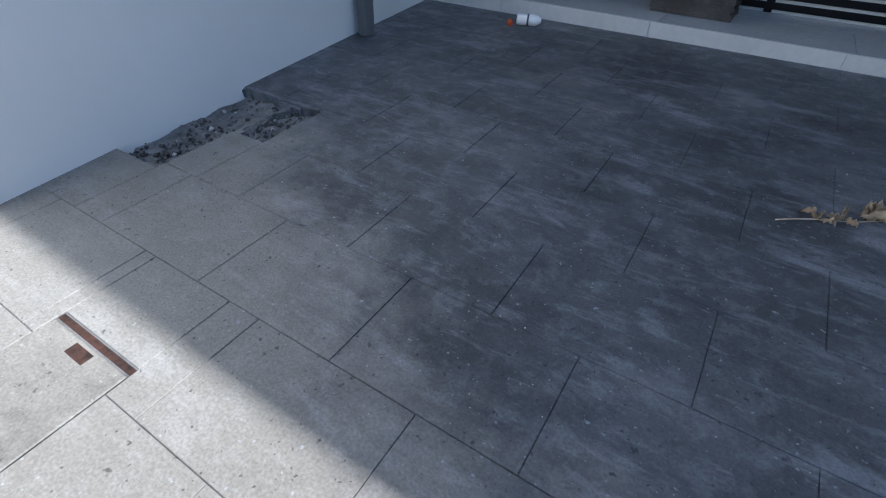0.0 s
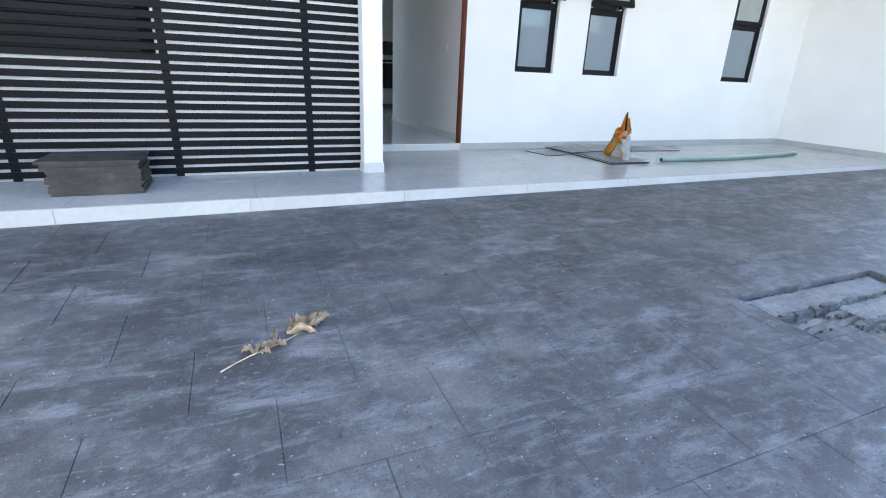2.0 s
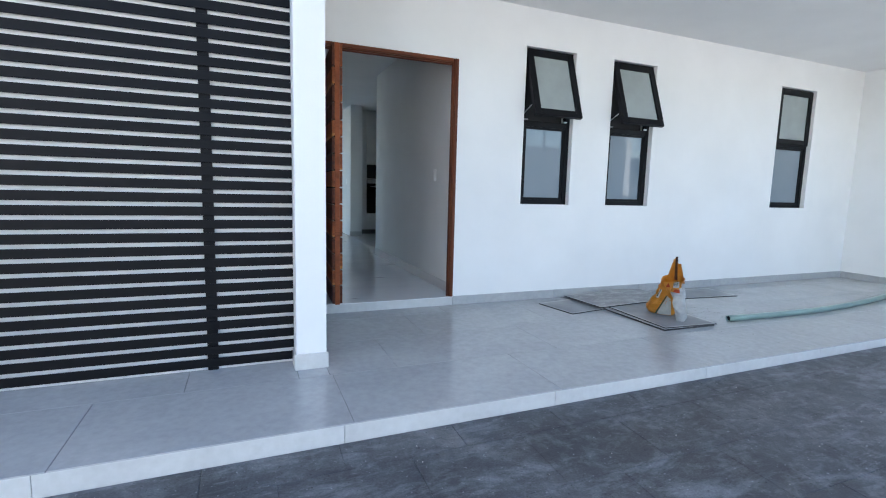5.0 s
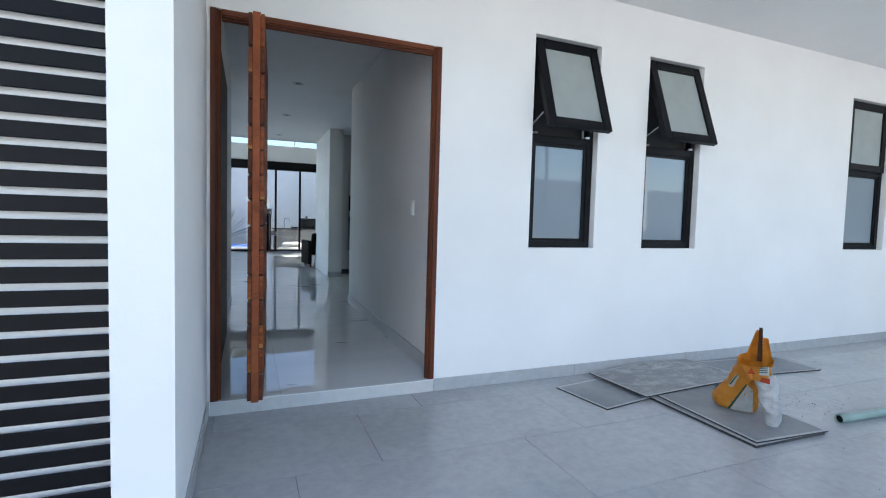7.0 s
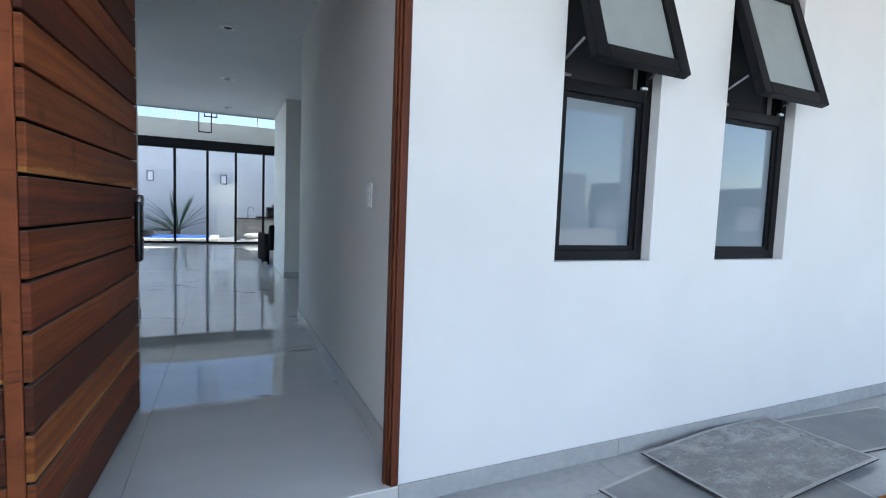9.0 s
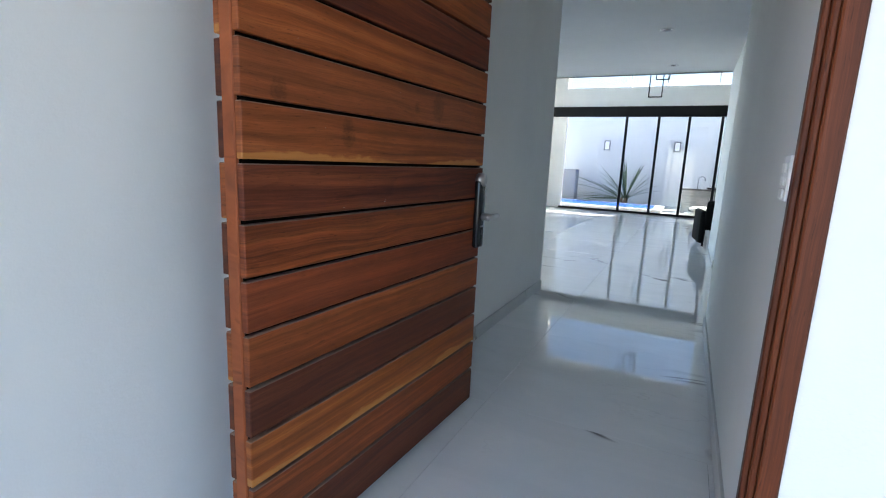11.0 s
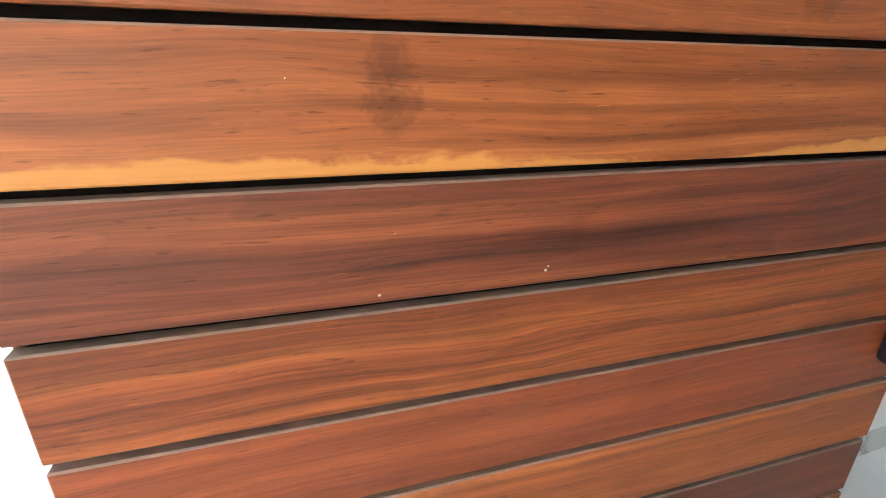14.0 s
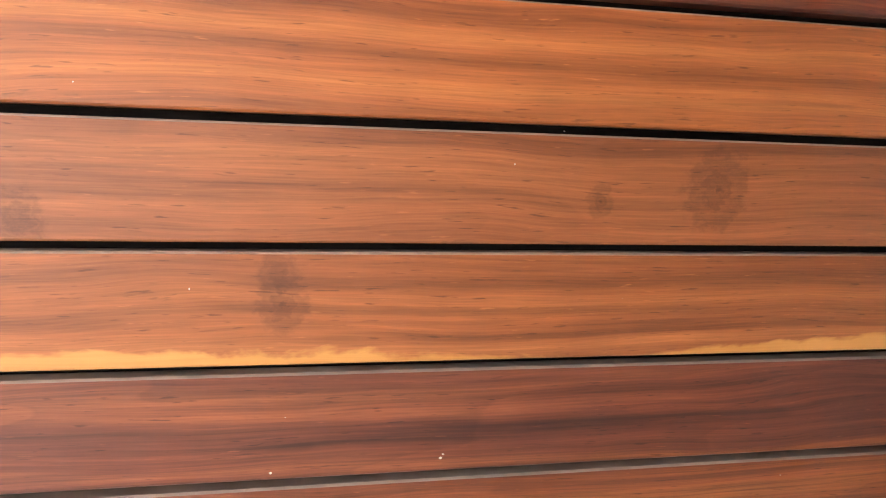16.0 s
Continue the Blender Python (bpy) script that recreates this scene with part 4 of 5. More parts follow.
# ---- things on the driveway ----
down = tagged(group_at("downpipe"), "dark grey square steel post against the boundary wall", "post")
part("pipe", rounded((-4.305, -3.27, gz(-4.2, -3.2)), (-4.225, -3.17, 3.0), 0.006, 1), GREYMETAL, down)

bt = tagged(group_at("plastic_bottle", pose(-3.36, -2.34, gz(-3.36, -2.34) + 0.042, 0, 90, 20)), "empty white plastic bottle with an orange cap", "bottle")


def turned(profile, seg=20):
    bm = bmesh.new()
    rings = [[bm.verts.new((r * math.cos(math.tau * i / seg), r * math.sin(math.tau * i / seg), h)) for i in range(seg)] for r, h in profile]
    for a, b in zip(rings, rings[1:]):
        for i in range(seg):
            bm.faces.new((a[i], a[(i + 1) % seg], b[(i + 1) % seg], b[i]))
    bm.faces.new(rings[0][::-1])
    bm.faces.new(rings[-1])
    return bm


part("body", turned([(0.034, -0.09), (0.041, -0.082), (0.041, 0.05), (0.036, 0.07), (0.018, 0.095), (0.015, 0.1)]), PLASTIC, bt, smooth=True)
part("label_band", turned([(0.0418, -0.01), (0.0418, 0.004)]), plain("dark_band", (0.05, 0.06, 0.09), 0.5), bt)
cap = part("cap", turned([(0.02, -0.018), (0.022, -0.012), (0.022, 0.02), (0.018, 0.024)]), plain("orange_plastic", (0.6, 0.1, 0.02), 0.45), bt, "loose orange cap", True)
cap.location = (0.022, -0.03, -0.14)
cap.rotation_euler = (1.2, 0.4, 0)

# dried leaf stem
DRY = plain("dry_leaf", (0.72, 0.57, 0.4), 0.8, 0, 0.3, 40)
stem = tagged(group_at("dried_leaf"), "dry curled tan leaf on a long stalk on the driveway", "leaf")
a, b = Vector((-1.46, -4.13, 0)), Vector((-1.02, -3.86, 0))
bm = bmesh.new()
for k in range(8):
    p, q = a.lerp(b, k / 8), a.lerp(b, (k + 1) / 8)
    p.z, q.z = gz(p.x, p.y) + 0.006 + 0.006 * math.sin(k), gz(q.x, q.y) + 0.006 + 0.006 * math.sin(k + 1)
    tube(bm, p, q, 0.0028 - 0.0002 * k, 7)
part("stalk", bm, DRY, stem, smooth=True)
rng = random.Random(4)


def curled_leaf(c, size, turn, curl):
    bm = bmesh.new()
    n, w = 9, 5
    grid = []
    for i in range(n + 1):
        u = i / n
        row = []
        for j in range(w + 1):
            v = j / w * 2 - 1
            half = size * 0.3 * math.sin(math.pi * min(1, u * 0.93 + 0.05)) ** 0.8
            x, y = u * size, v * half * (1 - 0.5 * abs(v) * curl)
            h = abs(v) ** 1.6 * half * curl * 1.1 + size * 0.12 * math.sin(u * 5 + turn) + 0.006 * math.sin(u * 17 + v * 5)
            row.append(bm.verts.new((x, y, h)))
        grid.append(row)
    for i in range(n):
        for j in range(w):
            bm.faces.new((grid[i][j], grid[i + 1][j], grid[i + 1][j + 1], grid[i][j + 1]))
    lowest = min(v.co.z for v in bm.verts)
    for v in bm.verts:
        v.co.z -= lowest
    bmesh.ops.solidify(bm, geom=bm.faces[:], thickness=0.0012)
    ob = part("blade", bm, DRY, stem, smooth=True)
    ob.matrix_basis = pose(c.x, c.y, gz(c.x, c.y) + 0.002, 0, 0, turn)


for u, s, t, cu in ((0.3, 0.05, 150, 1.2), (0.33, 0.045, -40, 1.0), (0.29, 0.04, 60, 1.3), (0.48, 0.06, 80, 1.3), (0.5, 0.055, 210, 1.1), (0.51, 0.05, -60, 1.2), (0.6, 0.1, 40, 0.9), (0.64, 0.09, 0, 1.1), (0.7, 0.1, 62, 0.8), (0.76, 0.1, 35, 0.9), (0.7, 0.07, 100, 1.2), (0.82, 0.09, 22, 1.0), (0.66, 0.08, 85, 1.3)):
    curled_leaf(a.lerp(b, u), s * 1.3, t, cu)

# concrete access lid with rusty slots, in the sun
lid_z = gz(-3.2, -6.1)
lid = tagged(group_at("access_lid", Matrix.Translation((0, 0, 0))), "pale concrete access lid with rusted metal slots", "access lid")
LIDM = Matrix(((1, 0, -0.006, 0), (0, 1, -0.047, 0), (0.006, 0.047, 1, 0), (0, 0, 0, 1)))
LM = Matrix.Translation((-3.12, -6.02, gz(-3.12, -6.02))) @ LIDM
RUST = plain("rusted_iron", (0.035, 0.014, 0.009), 0.9, 0.0, 0.9, 40)
lid.matrix_world = LM
LIDMAT = driveway_mat("lid_concrete", (0.13, 0.124, 0.114), (0.18, 0.171, 0.157), (0.24, 0.228, 0.208))
lb = part("slab", rounded((-0.158, -0.418, -0.004), (0.233, 0.118, 0.003), 0.004, 1), LIDMAT, lid)
part("slot", rounded((-0.158, 0.124, -0.012), (0.233, 0.147, -0.004), 0.001, 1), RUST, lid, "long rusted slot")
part("slot", rounded((0.0, 0.068, 0.0), (0.09, 0.106, 0.0042), 0.001, 1), RUST, lid, "rusted lifting slot")

# rubble in the broken pits
RUB = [PITMAT, plain("dark_rubble", (0.07, 0.065, 0.06), 0.9, 0, 0.3), plain("pale_chip", (0.5, 0.48, 0.45), 0.8, 0, 0.2)]


def rubble(name, rects, count, seed, label, rmin=0.004, rmax=0.018):
    rng = random.Random(seed)
    bms = [bmesh.new() for _ in RUB]
    for k in range(count):
        x0, y0, x1, y1 = rng.choice(rects)
        x, y = rng.uniform(x0, x1), rng.uniform(y0, y1)
        r = rng.uniform(rmin, rmax) ** 1.0 * rng.uniform(0.5, 1)
        which = rng.choices((0, 1, 2), (6, 5, 0.6))[0]
        bm = bms[which]
        vs = bmesh.ops.create_icosphere(bm, subdivisions=1, radius=r, matrix=pose(x, y, gz(x, y) - 0.05 + r * 0.3, rng.uniform(0, 360), rng.uniform(0, 360), 0))["verts"]
        for v in vs:
            v.co += Vector((rng.uniform(-1, 1), rng.uniform(-1, 1), rng.uniform(-0.6, 0.6))) * r * 0.45
    root = tagged(group_at(name), label, "rubble", kind="stuff")
    for bm, m in zip(bms, RUB):
        part("rubble_pieces", bm, m, root)


rubble("rubble_wall_pit", [(-4.2, -5.18, -3.86, -4.4), (-4.2, -5.18, -3.9, -4.7), (-3.84, -4.77, -3.63, -4.4)], 330, 3, "broken mortar and chips in the pit by the wall")
rubble("rubble_drive_pit", [(1.56, -5.1, 1.79, -4.5), (1.3, -4.68, 1.79, -4.5)], 26, 6, "broken mortar and chips in the driveway pit")


def broken_edge(rects, seed):
    """Jagged chunks of broken slab along the rims of a pit."""
    rng = random.Random(seed)
    root = tagged(group_at("broken_slab_edge"), "jagged broken slab chunks around the rim of the pit", "rubble", kind="stuff")
    bm = bmesh.new()
    for x0, y0, x1, y1 in rects:
        for along, a, b, fixed in (("x", x0, x1, y0), ("x", x0, x1, y1), ("y", y0, y1, x0), ("y", y0, y1, x1)):
            s = a
            while s < b - 0.03:
                w, d = rng.uniform(0.03, 0.11), rng.uniform(0.004, 0.026)
                if rng.random() < 0.6:
                    x, y = (s + w / 2, fixed) if along == "x" else (fixed, s + w / 2)
                    hx, hy = (w / 2, d) if along == "x" else (d, w / 2)
                    top = gz(x, y) - rng.uniform(0.004, 0.022)
                    vs = box(bm, (x - hx, y - hy, top - 0.05), (x + hx, y + hy, top))
                    for v in vs:
                        v.co += Vector((rng.uniform(-1, 1) * hx * 0.4, rng.uniform(-1, 1) * hy * 0.4, rng.uniform(-0.008, 0.002)))
                s += w
    part("chunks", bm, DRIVE, root)


broken_edge(PITS[:2], 8)
broken_edge(PITS[2:], 9)
rng = random.Random(21)
bm = bmesh.new()
for k in range(260):
    x, y, r = rng.uniform(-4, 6.5), rng.uniform(-6.4, -2.2), rng.uniform(0.0012, 0.004)
    bmesh.ops.create_icosphere(bm, subdivisions=1, radius=r, matrix=pose(x, y, gz(x, y) + r * 0.4, rng.uniform(0, 300), 0, 0))
tagged(part("grit", bm, RUB[2]), "scattered pale grit on the driveway", "grit", kind="stuff")

# ---- kitchen seen past the hall ----
CAB = plain("white_lacquer", (0.68, 0.69, 0.68), 0.3, 0, 0.03)
tall = tagged(group_at("tall_cabinet"), "tall white kitchen cabinet with a built-in oven", "cabinet")
part("body", rounded((1.87, 6.56, HALL + 0.1), (3.3, 7.15, INCEIL - 0.02), 0.003, 1), CAB, tall)
part("plinth", rounded((1.87, 6.6, HALL), (3.3, 7.1, HALL + 0.1), 0.002, 1), GREYMETAL, tall)
for x0, x1, z0, z1 in ((1.88, 2.05, 0.2, 2.8), (2.06, 2.68, 0.2, 0.54), (2.06, 2.68, 1.68, 2.8), (2.7, 3.28, 0.2, 1.4), (2.7, 3.28, 1.41, 2.8)):
    part("door", rounded((x0, 6.538, z0), (x1, 6.558, z1), 0.002, 1), CAB, tall)
oven = tagged(group_at("oven"), "black glass built-in oven with a steel handle", "oven")
part("front", rounded((2.07, 6.53, 0.56), (2.67, 6.557, 1.33), 0.004, 1), plain("oven_glass", (0.01, 0.01, 0.012), 0.08), oven)
bm = bmesh.new()
tube(bm, (2.14, 6.5, 1.17), (2.6, 6.5, 1.17), 0.009, 12)
for x in (2.17, 2.57):
    tube(bm, (x, 6.5, 1.17), (x, 6.532, 1.17), 0.006, 8)
part("handle", bm, CHROME, oven, smooth=True)
part("panel", rounded((2.075, 6.524, 1.24), (2.665, 6.531, 1.325), 0.002, 1), CHROME, oven)
micro = tagged(group_at("microwave"), "dark built-in microwave above the oven", "microwave")
part("front", rounded((2.07, 6.53, 1.35), (2.67, 6.557, 1.66), 0.004, 1), plain("microwave_glass", (0.05, 0.052, 0.055), 0.12), micro)
sw2 = tagged(group_at("light_switch"), "white rectangular light switch on the pier", "light switch")
part("plate", rounded((1.602, 6.5, 1.2), (1.609, 6.58, 1.32), 0.003, 1), PLASTIC, sw2)

# black upholstered chair behind the pier
LEATH = plain("black_leather", (0.005, 0.005, 0.0055), 0.7, 0, 0.2, 50, 0.08)
chair = tagged(group_at("lounge_chair", pose(1.72, 8.3, HALL, 0, 0, 8)), "black leather lounge chair behind the hall pier", "chair")
part("seat", rounded((-0.25, -0.32, 0.3), (0.42, 0.3, 0.45), 0.05, 3), LEATH, chair, smooth=True)
bk = part("backrest", rounded((-0.27, -0.05, -0.02), (0.42, 0.06, 0.48), 0.05, 3), LEATH, chair, smooth=True)
bk.matrix_basis = pose(0, -0.3, 0.3, 14, 0, 0)
ar = part("armrest", rounded((-0.33, -0.36, 0.06), (-0.24, 0.3, 0.6), 0.04, 3), LEATH, chair, smooth=True)
for x in (-0.24, 0.36):
    for y in (-0.25, 0.24):
        bm = bmesh.new()
        tube(bm, (x, y, 0.0), (x, y, 0.31), 0.018, 10, 0.024)
        part("leg", bm, BLACK, chair)

# pendant of open black frames
pend = tagged(group_at("pendant_lamp", Matrix.Translation((0.32, 10.6, 0))), "open rectangular black wire pendant lamp", "pendant lamp")


def loop(x0, x1, z0, z1, y, t):
    bm = bmesh.new()
    for lo, hi in (((x0, y, z0), (x0 + t, y + t, z1)), ((x1 - t, y, z0), (x1, y + t, z1)), ((x0 + t, y, z0), (x1 - t, y + t, z0 + t)), ((x0 + t, y, z1 - t), (x1 - t, y + t, z1))):
        box(bm, lo, hi)
    return bm


part("frame", loop(-0.13, 0.15, 2.83, 3.75, 0.0, 0.022), BLACK, pend)
part("frame", loop(-0.02, 0.26, 3.2, 4.1, 0.08, 0.022), BLACK, pend)
part("frame", loop(-0.2, 0.06, 3.5, 4.4, -0.08, 0.022), BLACK, pend)
for x in (0.0, 0.12):
    bm = bmesh.new()
    tube(bm, (x, 0.01 + x * 0.6, 3.74), (x, 0.01 + x * 0.6, 5.199), 0.004, 6)
    part("cord", bm, BLACK, pend)

rail = tagged(group_at("stair_rail"), "low chrome handrail at the living room edge", "handrail")
bm = bmesh.new()
for p, q in (((-2.2, 11.0, HALL), (-2.2, 11.0, 0.98)), ((-2.2, 11.0, 0.98), (-2.75, 11.0, 1.08)), ((-2.75, 11.0, 1.08), (-2.75, 11.0, HALL)), ((-2.2, 11.0, 0.35), (-2.75, 11.0, 0.4))):
    tube(bm, p, q, 0.02, 12)
part("rail", bm, CHROME, rail, smooth=True)

# ---- sliding doors ----
slider = tagged(group_at("window_4"), "black aluminium sliding doors onto the back terrace", "sliding door", kind="structure")
part("head", rounded((-2.62, 13.33, 2.7), (2.6, 13.47, 2.97), 0.004, 1), BLACK, slider)
part("sill", rounded((-2.2, 13.36, HALL), (2.6, 13.47, HALL + 0.055), 0.004, 1), BLACK, slider)
EDGES_X = (-2.14, -0.52, 0.29, 1.025, 1.775, 2.56)
for x in EDGES_X[1:]:
    part("stile", rounded((x - 0.032, 13.38, HALL + 0.055), (x + 0.032, 13.45, 2.7), 0.003, 1), BLACK, slider)
part("stile", rounded((-2.2, 13.38, HALL + 0.055), (-2.14, 13.47, 2.7), 0.003, 1), PLASTIC, slider)
for a, b in zip(EDGES_X, EDGES_X[1:]):
    p = part("pane", rounded((a + 0.03, 13.41, HALL + 0.06), (b - 0.03, 13.418, 2.695), 0.001, 1), SLIDERGLASS, slider)
    p.visible_shadow = False
clere = tagged(group_at("window_5"), "narrow clerestory window high in the back wall", "window", kind="structure")
p = part("pane", rounded((-2.19, 13.46, 3.49), (2.59, 13.468, 4.84), 0.001, 1), glass("dark_tinted_glass", (0.42, 0.42, 0.43)), clere)
p.visible_shadow = False
for x in (-2.18, -0.5, 0.4, 1.6, 2.58):
    part("mullion", rounded((x - 0.015, 13.44, 3.485), (x + 0.015, 13.49, 4.845), 0.002, 1), PLASTIC, clere)

# ---- back garden ----
GARDENWALL = stucco("garden_wall_paint", (0.6, 0.6, 0.585), 40, 0.2)
wall("wall_garden", "y", 18.0, 0.2, (-6.0, 7.0), (0.0, 4.05), (), GARDENWALL, "white garden wall in sunlight")
wall("wall_garden_left", "x", -6.2, 0.2, (13.56, 18.2), (0.0, 3.3), (), GARDENWALL, "white garden side wall")
wall("wall_garden_right", "x", 5.6, 0.2, (13.56, 18.2), (0.0, 3.3), (), GARDENWALL, "white garden side wall")
coping = tagged(group_at("pool"), "small raised swimming pool with pale coping", "pool")
for lo, hi in (((-3.2, 14.7, 0.035), (0.55, 14.85, 0.13)), ((-3.2, 16.6, 0.035), (0.55, 16.85, 0.13)), ((-3.2, 14.85, 0.035), (-2.95, 16.6, 0.13)), ((0.3, 14.85, 0.035), (0.55, 16.6, 0.13))):
    part("coping", rounded(lo, hi, 0.012, 2), KERB, coping)
m = Nodes("pool_water")
m.color((0.025, 0.1, 0.5))
m.rough(0.15)
m.b.inputs["Specular IOR Level"].default_value = 0.3
m.bump(m.noise(m.coords(), 9, 3), 0.2, 0.02)
bm = bmesh.new()
box(bm, (-2.95, 14.85, 0.035), (0.3, 16.6, 0.115))
part("water", bm, m.mat, coping, "bright blue pool water")
planter = tagged(group_at("planter_box"), "tall grey concrete planter box by the pool", "planter")
part("box", rounded((-3.0, 17.0, 0.04), (-2.5, 17.5, 1.2), 0.02, 2), GROUT, planter)


def lamp(x):
    w = tagged(group_at("wall_lamp", Matrix.Translation((x, 17.999, 2.12))), "square dark framed outdoor wall lamp", "wall lamp", "garden wall lamps")
    part("frame", loop(-0.11, 0.11, -0.18, 0.18, -0.06, 0.035), GREYMETAL, w)
    part("back", rounded((-0.075, -0.03, -0.145), (0.075, -0.001, 0.145), 0.004, 1), PLASTIC, w)


lamp(-1.66)
lamp(0.69)
FROND = plain("dusty_yucca_leaf", (0.09, 0.12, 0.05), 0.55, 0, 0.4, 8)


def yucca(x, y, z, count, spread, length, seed, label):
    root = tagged(group_at("yucca", Matrix.Translation((x, y, z))), label, "plant")
    bm = bmesh.new()
    tube(bm, (0, 0, -0.02), (0.02, 0, 0.25), 0.09, 10, 0.06)
    part("trunk", bm, plain("fibrous_trunk", (0.2, 0.14, 0.08), 0.9, 0, 0.3), root)
    rng = random.Random(seed)
    bm = bmesh.new()
    for k in range(count):
        az, el = rng.uniform(0, math.tau), rng.uniform(0.1, 1.5) ** 0.8
        if spread:
            az = math.pi + rng.uniform(-0.7, 0.7)
            el = rng.uniform(0.05, 0.6)
        L = length * rng.uniform(0.7, 1.1)
        d = Vector((math.cos(az) * math.cos(el), math.sin(az) * math.cos(el), math.sin(el)))
        side = d.cross(Vector((0, 0, 1))).normalized() * 0.035
        prev = None
        for i in range(6):
            u = i / 5
            c = Vector((0, 0, 0.2)) + d * L * u - Vector((0, 0, 0.25 * L * u * u * (1 - math.sin(el) * 0.7)))
            w = side * (1 - u) ** 0.6 * (0.7 + u)
            row = (bm.verts.new(c - w), bm.verts.new(c + Vector((0, 0, -0.012))), bm.verts.new(c + w))
            if prev:
                bm.faces.new((prev[0], prev[1], row[1], row[0]))
                bm.faces.new((prev[1], prev[2], row[2], row[1]))
            prev = row
    part("leaves", bm, FROND, root, "long pointed grey-green leaves")


yucca(-0.75, 17.2, 0.04, 30, False, 1.5, 2, "spiky grey-green yucca beside the pool")
yucca(-0.9, 17.1, 0.04, 16, True, 1.9, 5, "leaning spiky yucca drooping over the pool")

STONE = porcelain("grey_counter_stone", (0.2, 0.2, 0.2), (0.28, 0.28, 0.275), 0.35)
bbq = tagged(group_at("outdoor_counter"), "grey outdoor kitchen counter with a dark top", "counter")
part("body", rounded((1.05, 15.5, 0.04), (3.6, 16.1, 0.74), 0.006, 1), STONE, bbq)
part("worktop", rounded((1.0, 15.42, 0.741), (3.65, 16.15, 0.79), 0.006, 2), plain("dark_granite", (0.05, 0.05, 0.052), 0.3, 0, 0.3, 80), bbq)
tapp = tagged(group_at("tap", Matrix.Translation((1.45, 15.8, 0.79))), "tall curved chrome kitchen tap", "tap")
bm = bmesh.new()
pts = [Vector((0, 0, 0)), Vector((0, 0, 0.28))] + [Vector((0.09 - 0.09 * math.cos(t), 0, 0.28 + 0.09 * math.sin(t))) for t in (0.5, 1.0, 1.57, 2.1, 2.6, 3.14)] + [Vector((0.18, 0, 0.2))]
for p0, p1 in zip(pts, pts[1:]):
    tube(bm, p0, p1, 0.013, 10)
part("spout", bm, GREYMETAL, tapp, smooth=True)
grill = tagged(group_at("gas_grill", Matrix.Translation((2.45, 15.78, 0.79))), "black gas grill on the outdoor counter", "grill")
part("hood", rounded((-0.42, -0.28, 0.0), (0.5, 0.28, 0.38), 0.04, 3), BLACK, grill, smooth=True)
part("hob", rounded((-0.75, -0.22, 0.0), (-0.43, 0.22, 0.05), 0.01, 2), BLACK, grill)
for x in (-0.2, 0.3):
    bm = bmesh.new()
    tube(bm, (x, 0, 0.37), (x, 0, 0.46), 0.03, 12, 0.045)
    part("vent", bm, BLACK, grill)
SACK = plain("white_sack", (0.66, 0.66, 0.63), 0.8, 0, 0.1, 10)
for k, (x, y, z, rz) in enumerate(((1.5, 14.25, 0.045, 6), (1.95, 14.4, 0.045, -8), (1.62, 14.32, 0.19, 12))):
    bm = bmesh.new()
    bmesh.ops.create_uvsphere(bm, u_segments=18, v_segments=10, radius=1.0)
    for v in bm.verts:
        c = v.co
        v.co = Vector((0.34 * math.copysign(abs(c.x) ** 0.7, c.x), 0.2 * math.copysign(abs(c.y) ** 0.7, c.y), 0.075 + 0.075 * c.z + 0.01 * noise.noise(c * 3)))
    ob = part("sand_sack", bm, SACK, smooth=True)
    ob.matrix_world = pose(x, y, z, 0, 0, rz)
    tagged(ob, "plump white builder's sack on the terrace", "sack", "sacks on the terrace")

# ---- across the street, mirrored in the panes ----
HOUSEPAINT = stucco("grey_house_paint", (0.2, 0.215, 0.235), 30, 0.1)


def neighbour(x, y, width, low, high, label):
    h = tagged(group_at("neighbour_house", pose(x, y, -0.4)), label, "house", "houses across the street")
    part("wall", rounded((0, -8, 0), (width, 0, low), 0.02, 1), HOUSEPAINT, h)
    part("upper_wall", rounded((width * 0.3, -8, low), (width, -1, high), 0.02, 1), HOUSEPAINT, h)
    part("roof", rounded((-0.2, -8.2, low), (width * 0.3 - 0.002, 0.2, low + 0.25), 0.02, 1), GROUT, h)
    part("garage_door", rounded((width * 0.45, 0.004, 0.0), (width * 0.85, 0.05, 2.5), 0.01, 1), GREYMETAL, h)
    for u in (0.4, 0.7):
        part("window", rounded((width * u, -0.995, low + 0.8), (width * u + 1.5, -0.96, low + 2.1), 0.005, 1), GREYMETAL, h)


neighbour(6, -44, 17, 3.3, 6.2, "grey flat-roofed house across the street")
neighbour(24, -44, 17, 3.4, 6.9, "grey flat-roofed house across the street")
neighbour(42, -44, 19, 3.3, 6.4, "grey flat-roofed house across the street")
neighbour(62, -40, 22, 3.4, 6.6, "grey flat-roofed house down the street")
pole = tagged(group_at("street_lamp", pose(12.5, -15, -0.36)), "slim grey street lamp post across the street", "street lamp")
bm = bmesh.new()
tube(bm, (0, 0, 0), (0, 0, 7.0), 0.09, 12, 0.05)
part("post", bm, GREYMETAL, pole)
bm = bmesh.new()
tube(bm, (0, 0, 6.9), (0, 1.2, 7.2), 0.035, 8)
part("arm", bm, GREYMETAL, pole)
part("head", rounded((-0.12, 1.1, 7.15), (0.12, 1.7, 7.25), 0.03, 2), GREYMETAL, pole)

# ---- porch tiles ----
platform_ob = bpy.data.objects["platform"]
TL, TW = 1.226, 0.61
tile_cache = {}
lay = random.Random(17)


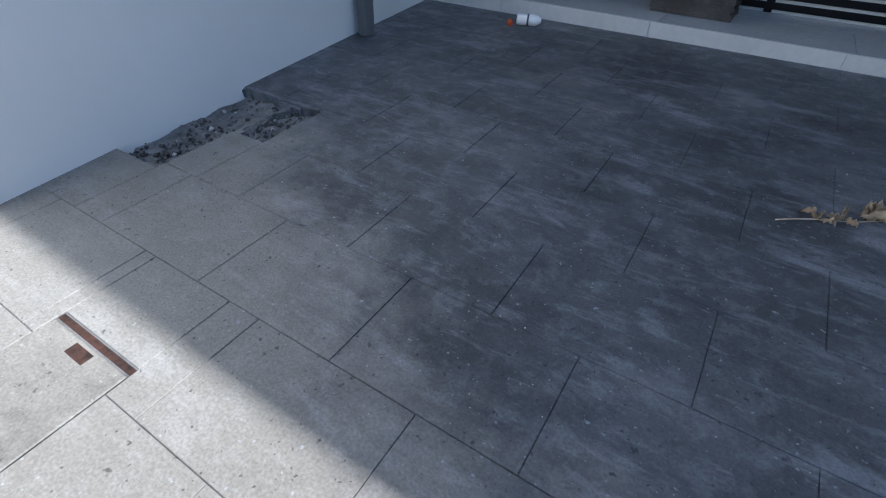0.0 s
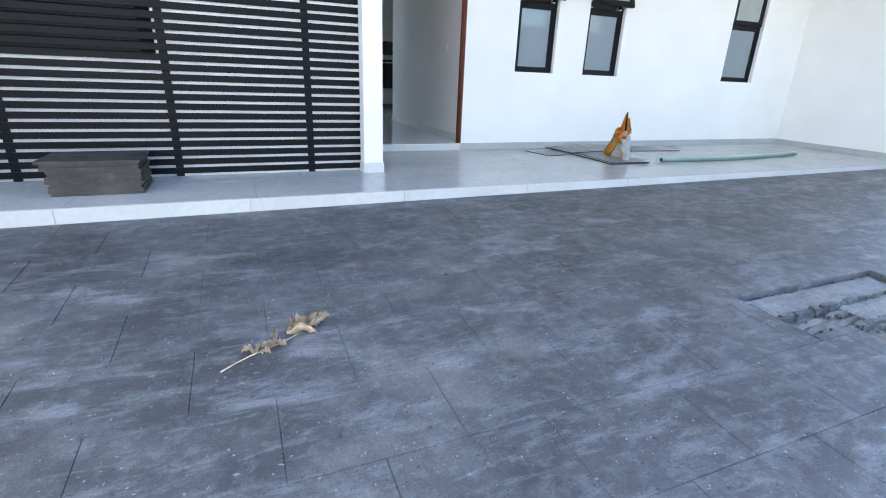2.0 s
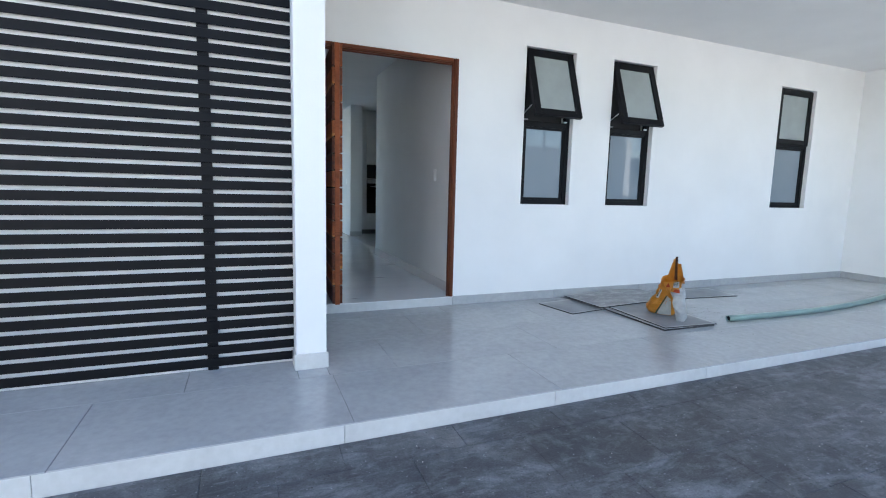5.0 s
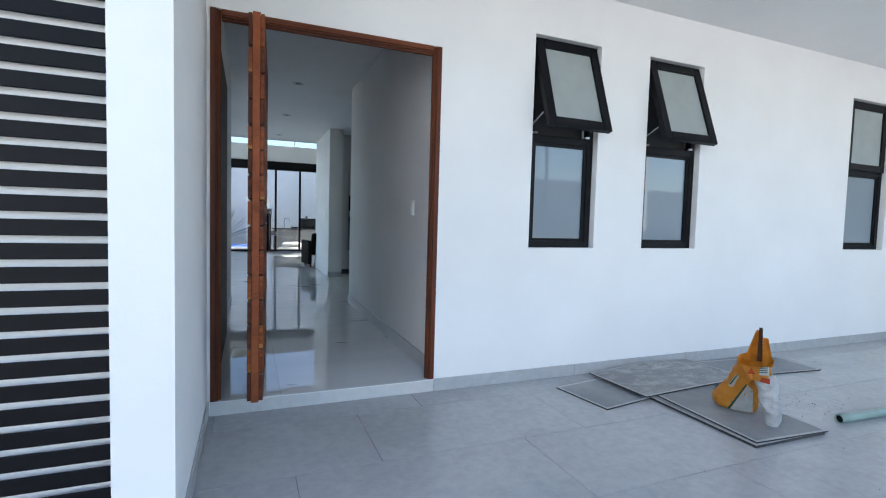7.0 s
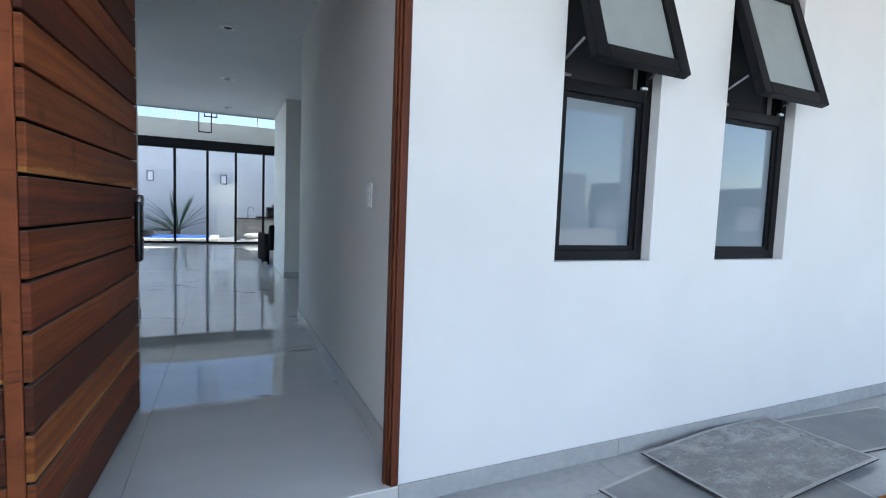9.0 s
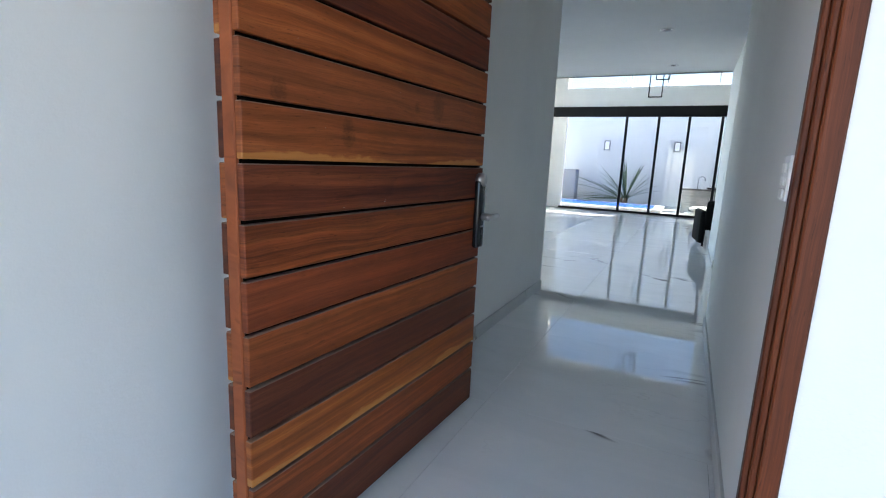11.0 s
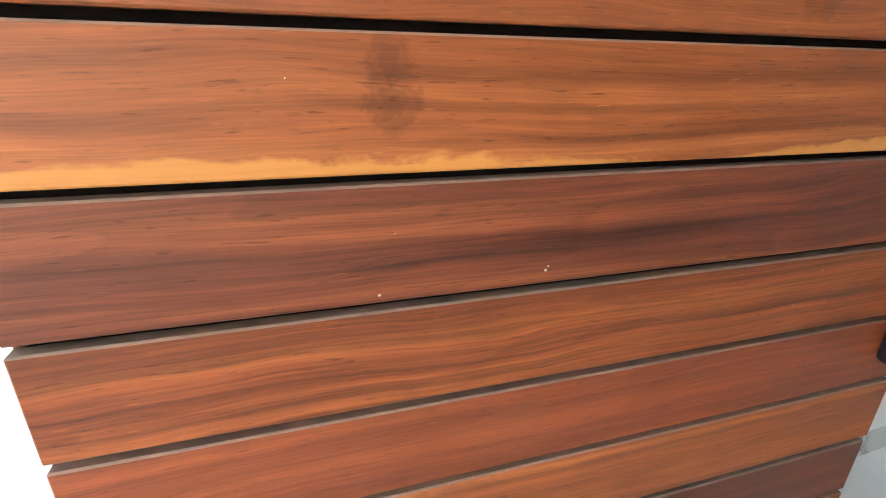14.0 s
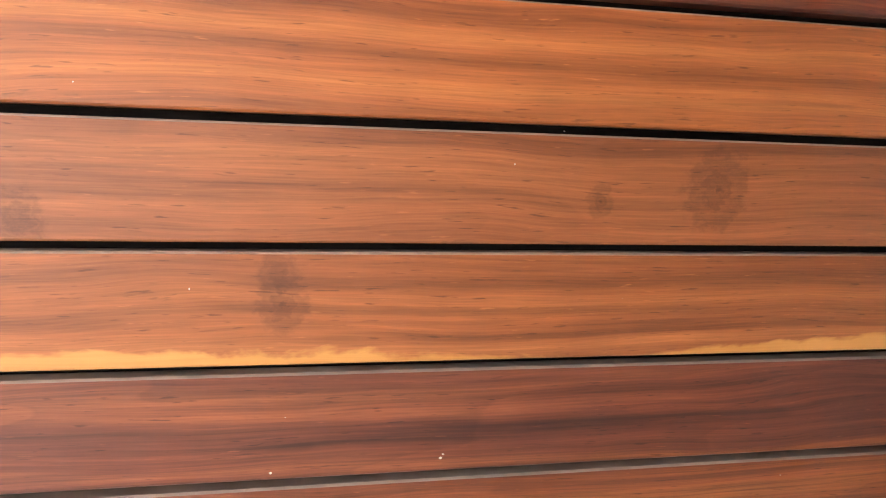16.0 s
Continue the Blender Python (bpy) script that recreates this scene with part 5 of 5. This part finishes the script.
def tile_piece(parent, x0, y0, x1, y1, top, thick, mat, name, gap=0.0015, bev=0.0012, tilt=None, key=""):
    """One slab piece; alike sizes share a mesh."""
    k = (key, round(x1 - x0, 3), round(y1 - y0, 3))
    if k not in tile_cache:
        hx, hy = (x1 - x0) / 2 - gap, (y1 - y0) / 2 - gap
        vs = [(-hx, -hy, -thick), (hx, -hy, -thick), (hx, hy, -thick), (-hx, hy, -thick),
              (-hx, -hy, -bev), (hx, -hy, -bev), (hx, hy, -bev), (-hx, hy, -bev),
              (-hx + bev, -hy + bev, 0), (hx - bev, -hy + bev, 0), (hx - bev, hy - bev, 0), (-hx + bev, hy - bev, 0)]
        fs = [(8, 9, 10, 11)]
        for i in range(4):
            j = (i + 1) % 4
            fs += [(i, j, j + 4, i + 4), (i + 4, j + 4, j + 8, i + 8)]
        me = bpy.data.meshes.new(name)
        me.from_pydata(vs, [], fs)
        me.materials.append(mat)
        tile_cache[k] = me
    ob = new(name, tile_cache[k])
    ob.parent = parent
    cx, cy = (x0 + x1) / 2, (y0 + y1) / 2
    if tilt is None:
        ob.location = (cx, cy, top)
    elif tilt == "uneven":
        ob.matrix_basis = Matrix.Translation((cx, cy, top)) @ Matrix.Rotation(lay.gauss(0, 0.0007), 4, "X") @ Matrix.Rotation(lay.gauss(0, 0.0007), 4, "Y")
    else:
        ob.matrix_basis = Matrix.Translation((cx, cy, gz(cx, cy) + top)) @ tilt
    return ob


ROWS_Y = [0.0, -0.24, -0.85, -1.46, -2.104]
OFFS = [1.25, 0.83, 0.415, 1.225]
for k in range(4):
    y1, y0 = ROWS_Y[k], ROWS_Y[k + 1]
    cuts = [OFFS[k] + TL * i for i in range(-6, 8)]
    cuts = [-4.7] + [c for c in cuts if -4.67 < c < 7.7] + [7.73]
    for a, b in zip(cuts, cuts[1:]):
        for r in cut_rects([(a, y0, b, y1)], [(-0.2, -1.31, -0.017, 0.0), (-4.8, -1.13, -0.2, 0.0)]):
            if (r[2] - r[0]) > 0.02 and (r[3] - r[1]) > 0.02:
                tile_piece(platform_ob, *r, 0.0, 0.006, TILE, "tile", key="porch")

# ---- hall tiles ----
hall_ob = bpy.data.objects["floor_hall"]
y = -0.008
k = 0
while y < 13.38:
    y1 = min(y + 1.2, 13.4)
    cuts = [-2.95, -2.0, -0.8, 0.4, 1.6, 2.8, 4.0, 4.6]
    for a, b in zip(cuts, cuts[1:]):
        if y < 0.17:
            if b <= 0.0 or a >= DOOR_W:
                continue
            tile_piece(hall_ob, max(a, 0.0), y, min(b, DOOR_W), y1 - 0.0, HALL, 0.006, MARBLE, "tile", 0.0007, 0.0006, "uneven", key="hall")
        else:
            tile_piece(hall_ob, a, y, b, y1, HALL, 0.006, MARBLE, "tile", 0.0007, 0.0006, "uneven", key="hall")
    y = y1
tile_piece(hall_ob, DOOR_W, 0.18, 1.45, 1.192, HALL, 0.006, MARBLE, "tile", 0.0003, 0.0003, key="edge")

# ---- driveway slabs ----
SL, SW = 0.594, 0.405
for row in range(-5, 8):
    y0 = -5.155 + SW * row
    y1 = min(y0 + SW, -2.106)
    first = -1.27 if row % 2 else -1.56
    for k in range(-6, 17):
        x = first + SL * k
        for r in cut_rects([(max(x, -4.75), y0, min(x + SL, 7.73), y1)], PITS + [(-3.28, -6.44, -2.885, -5.87)]):
            if r[2] - r[0] > 0.03 and r[3] - r[1] > 0.03:
                tile_piece(driveway, *r, 0.0, 0.06, DRIVE, "slab", 0.001, 0.0022, TILT, key="drive")
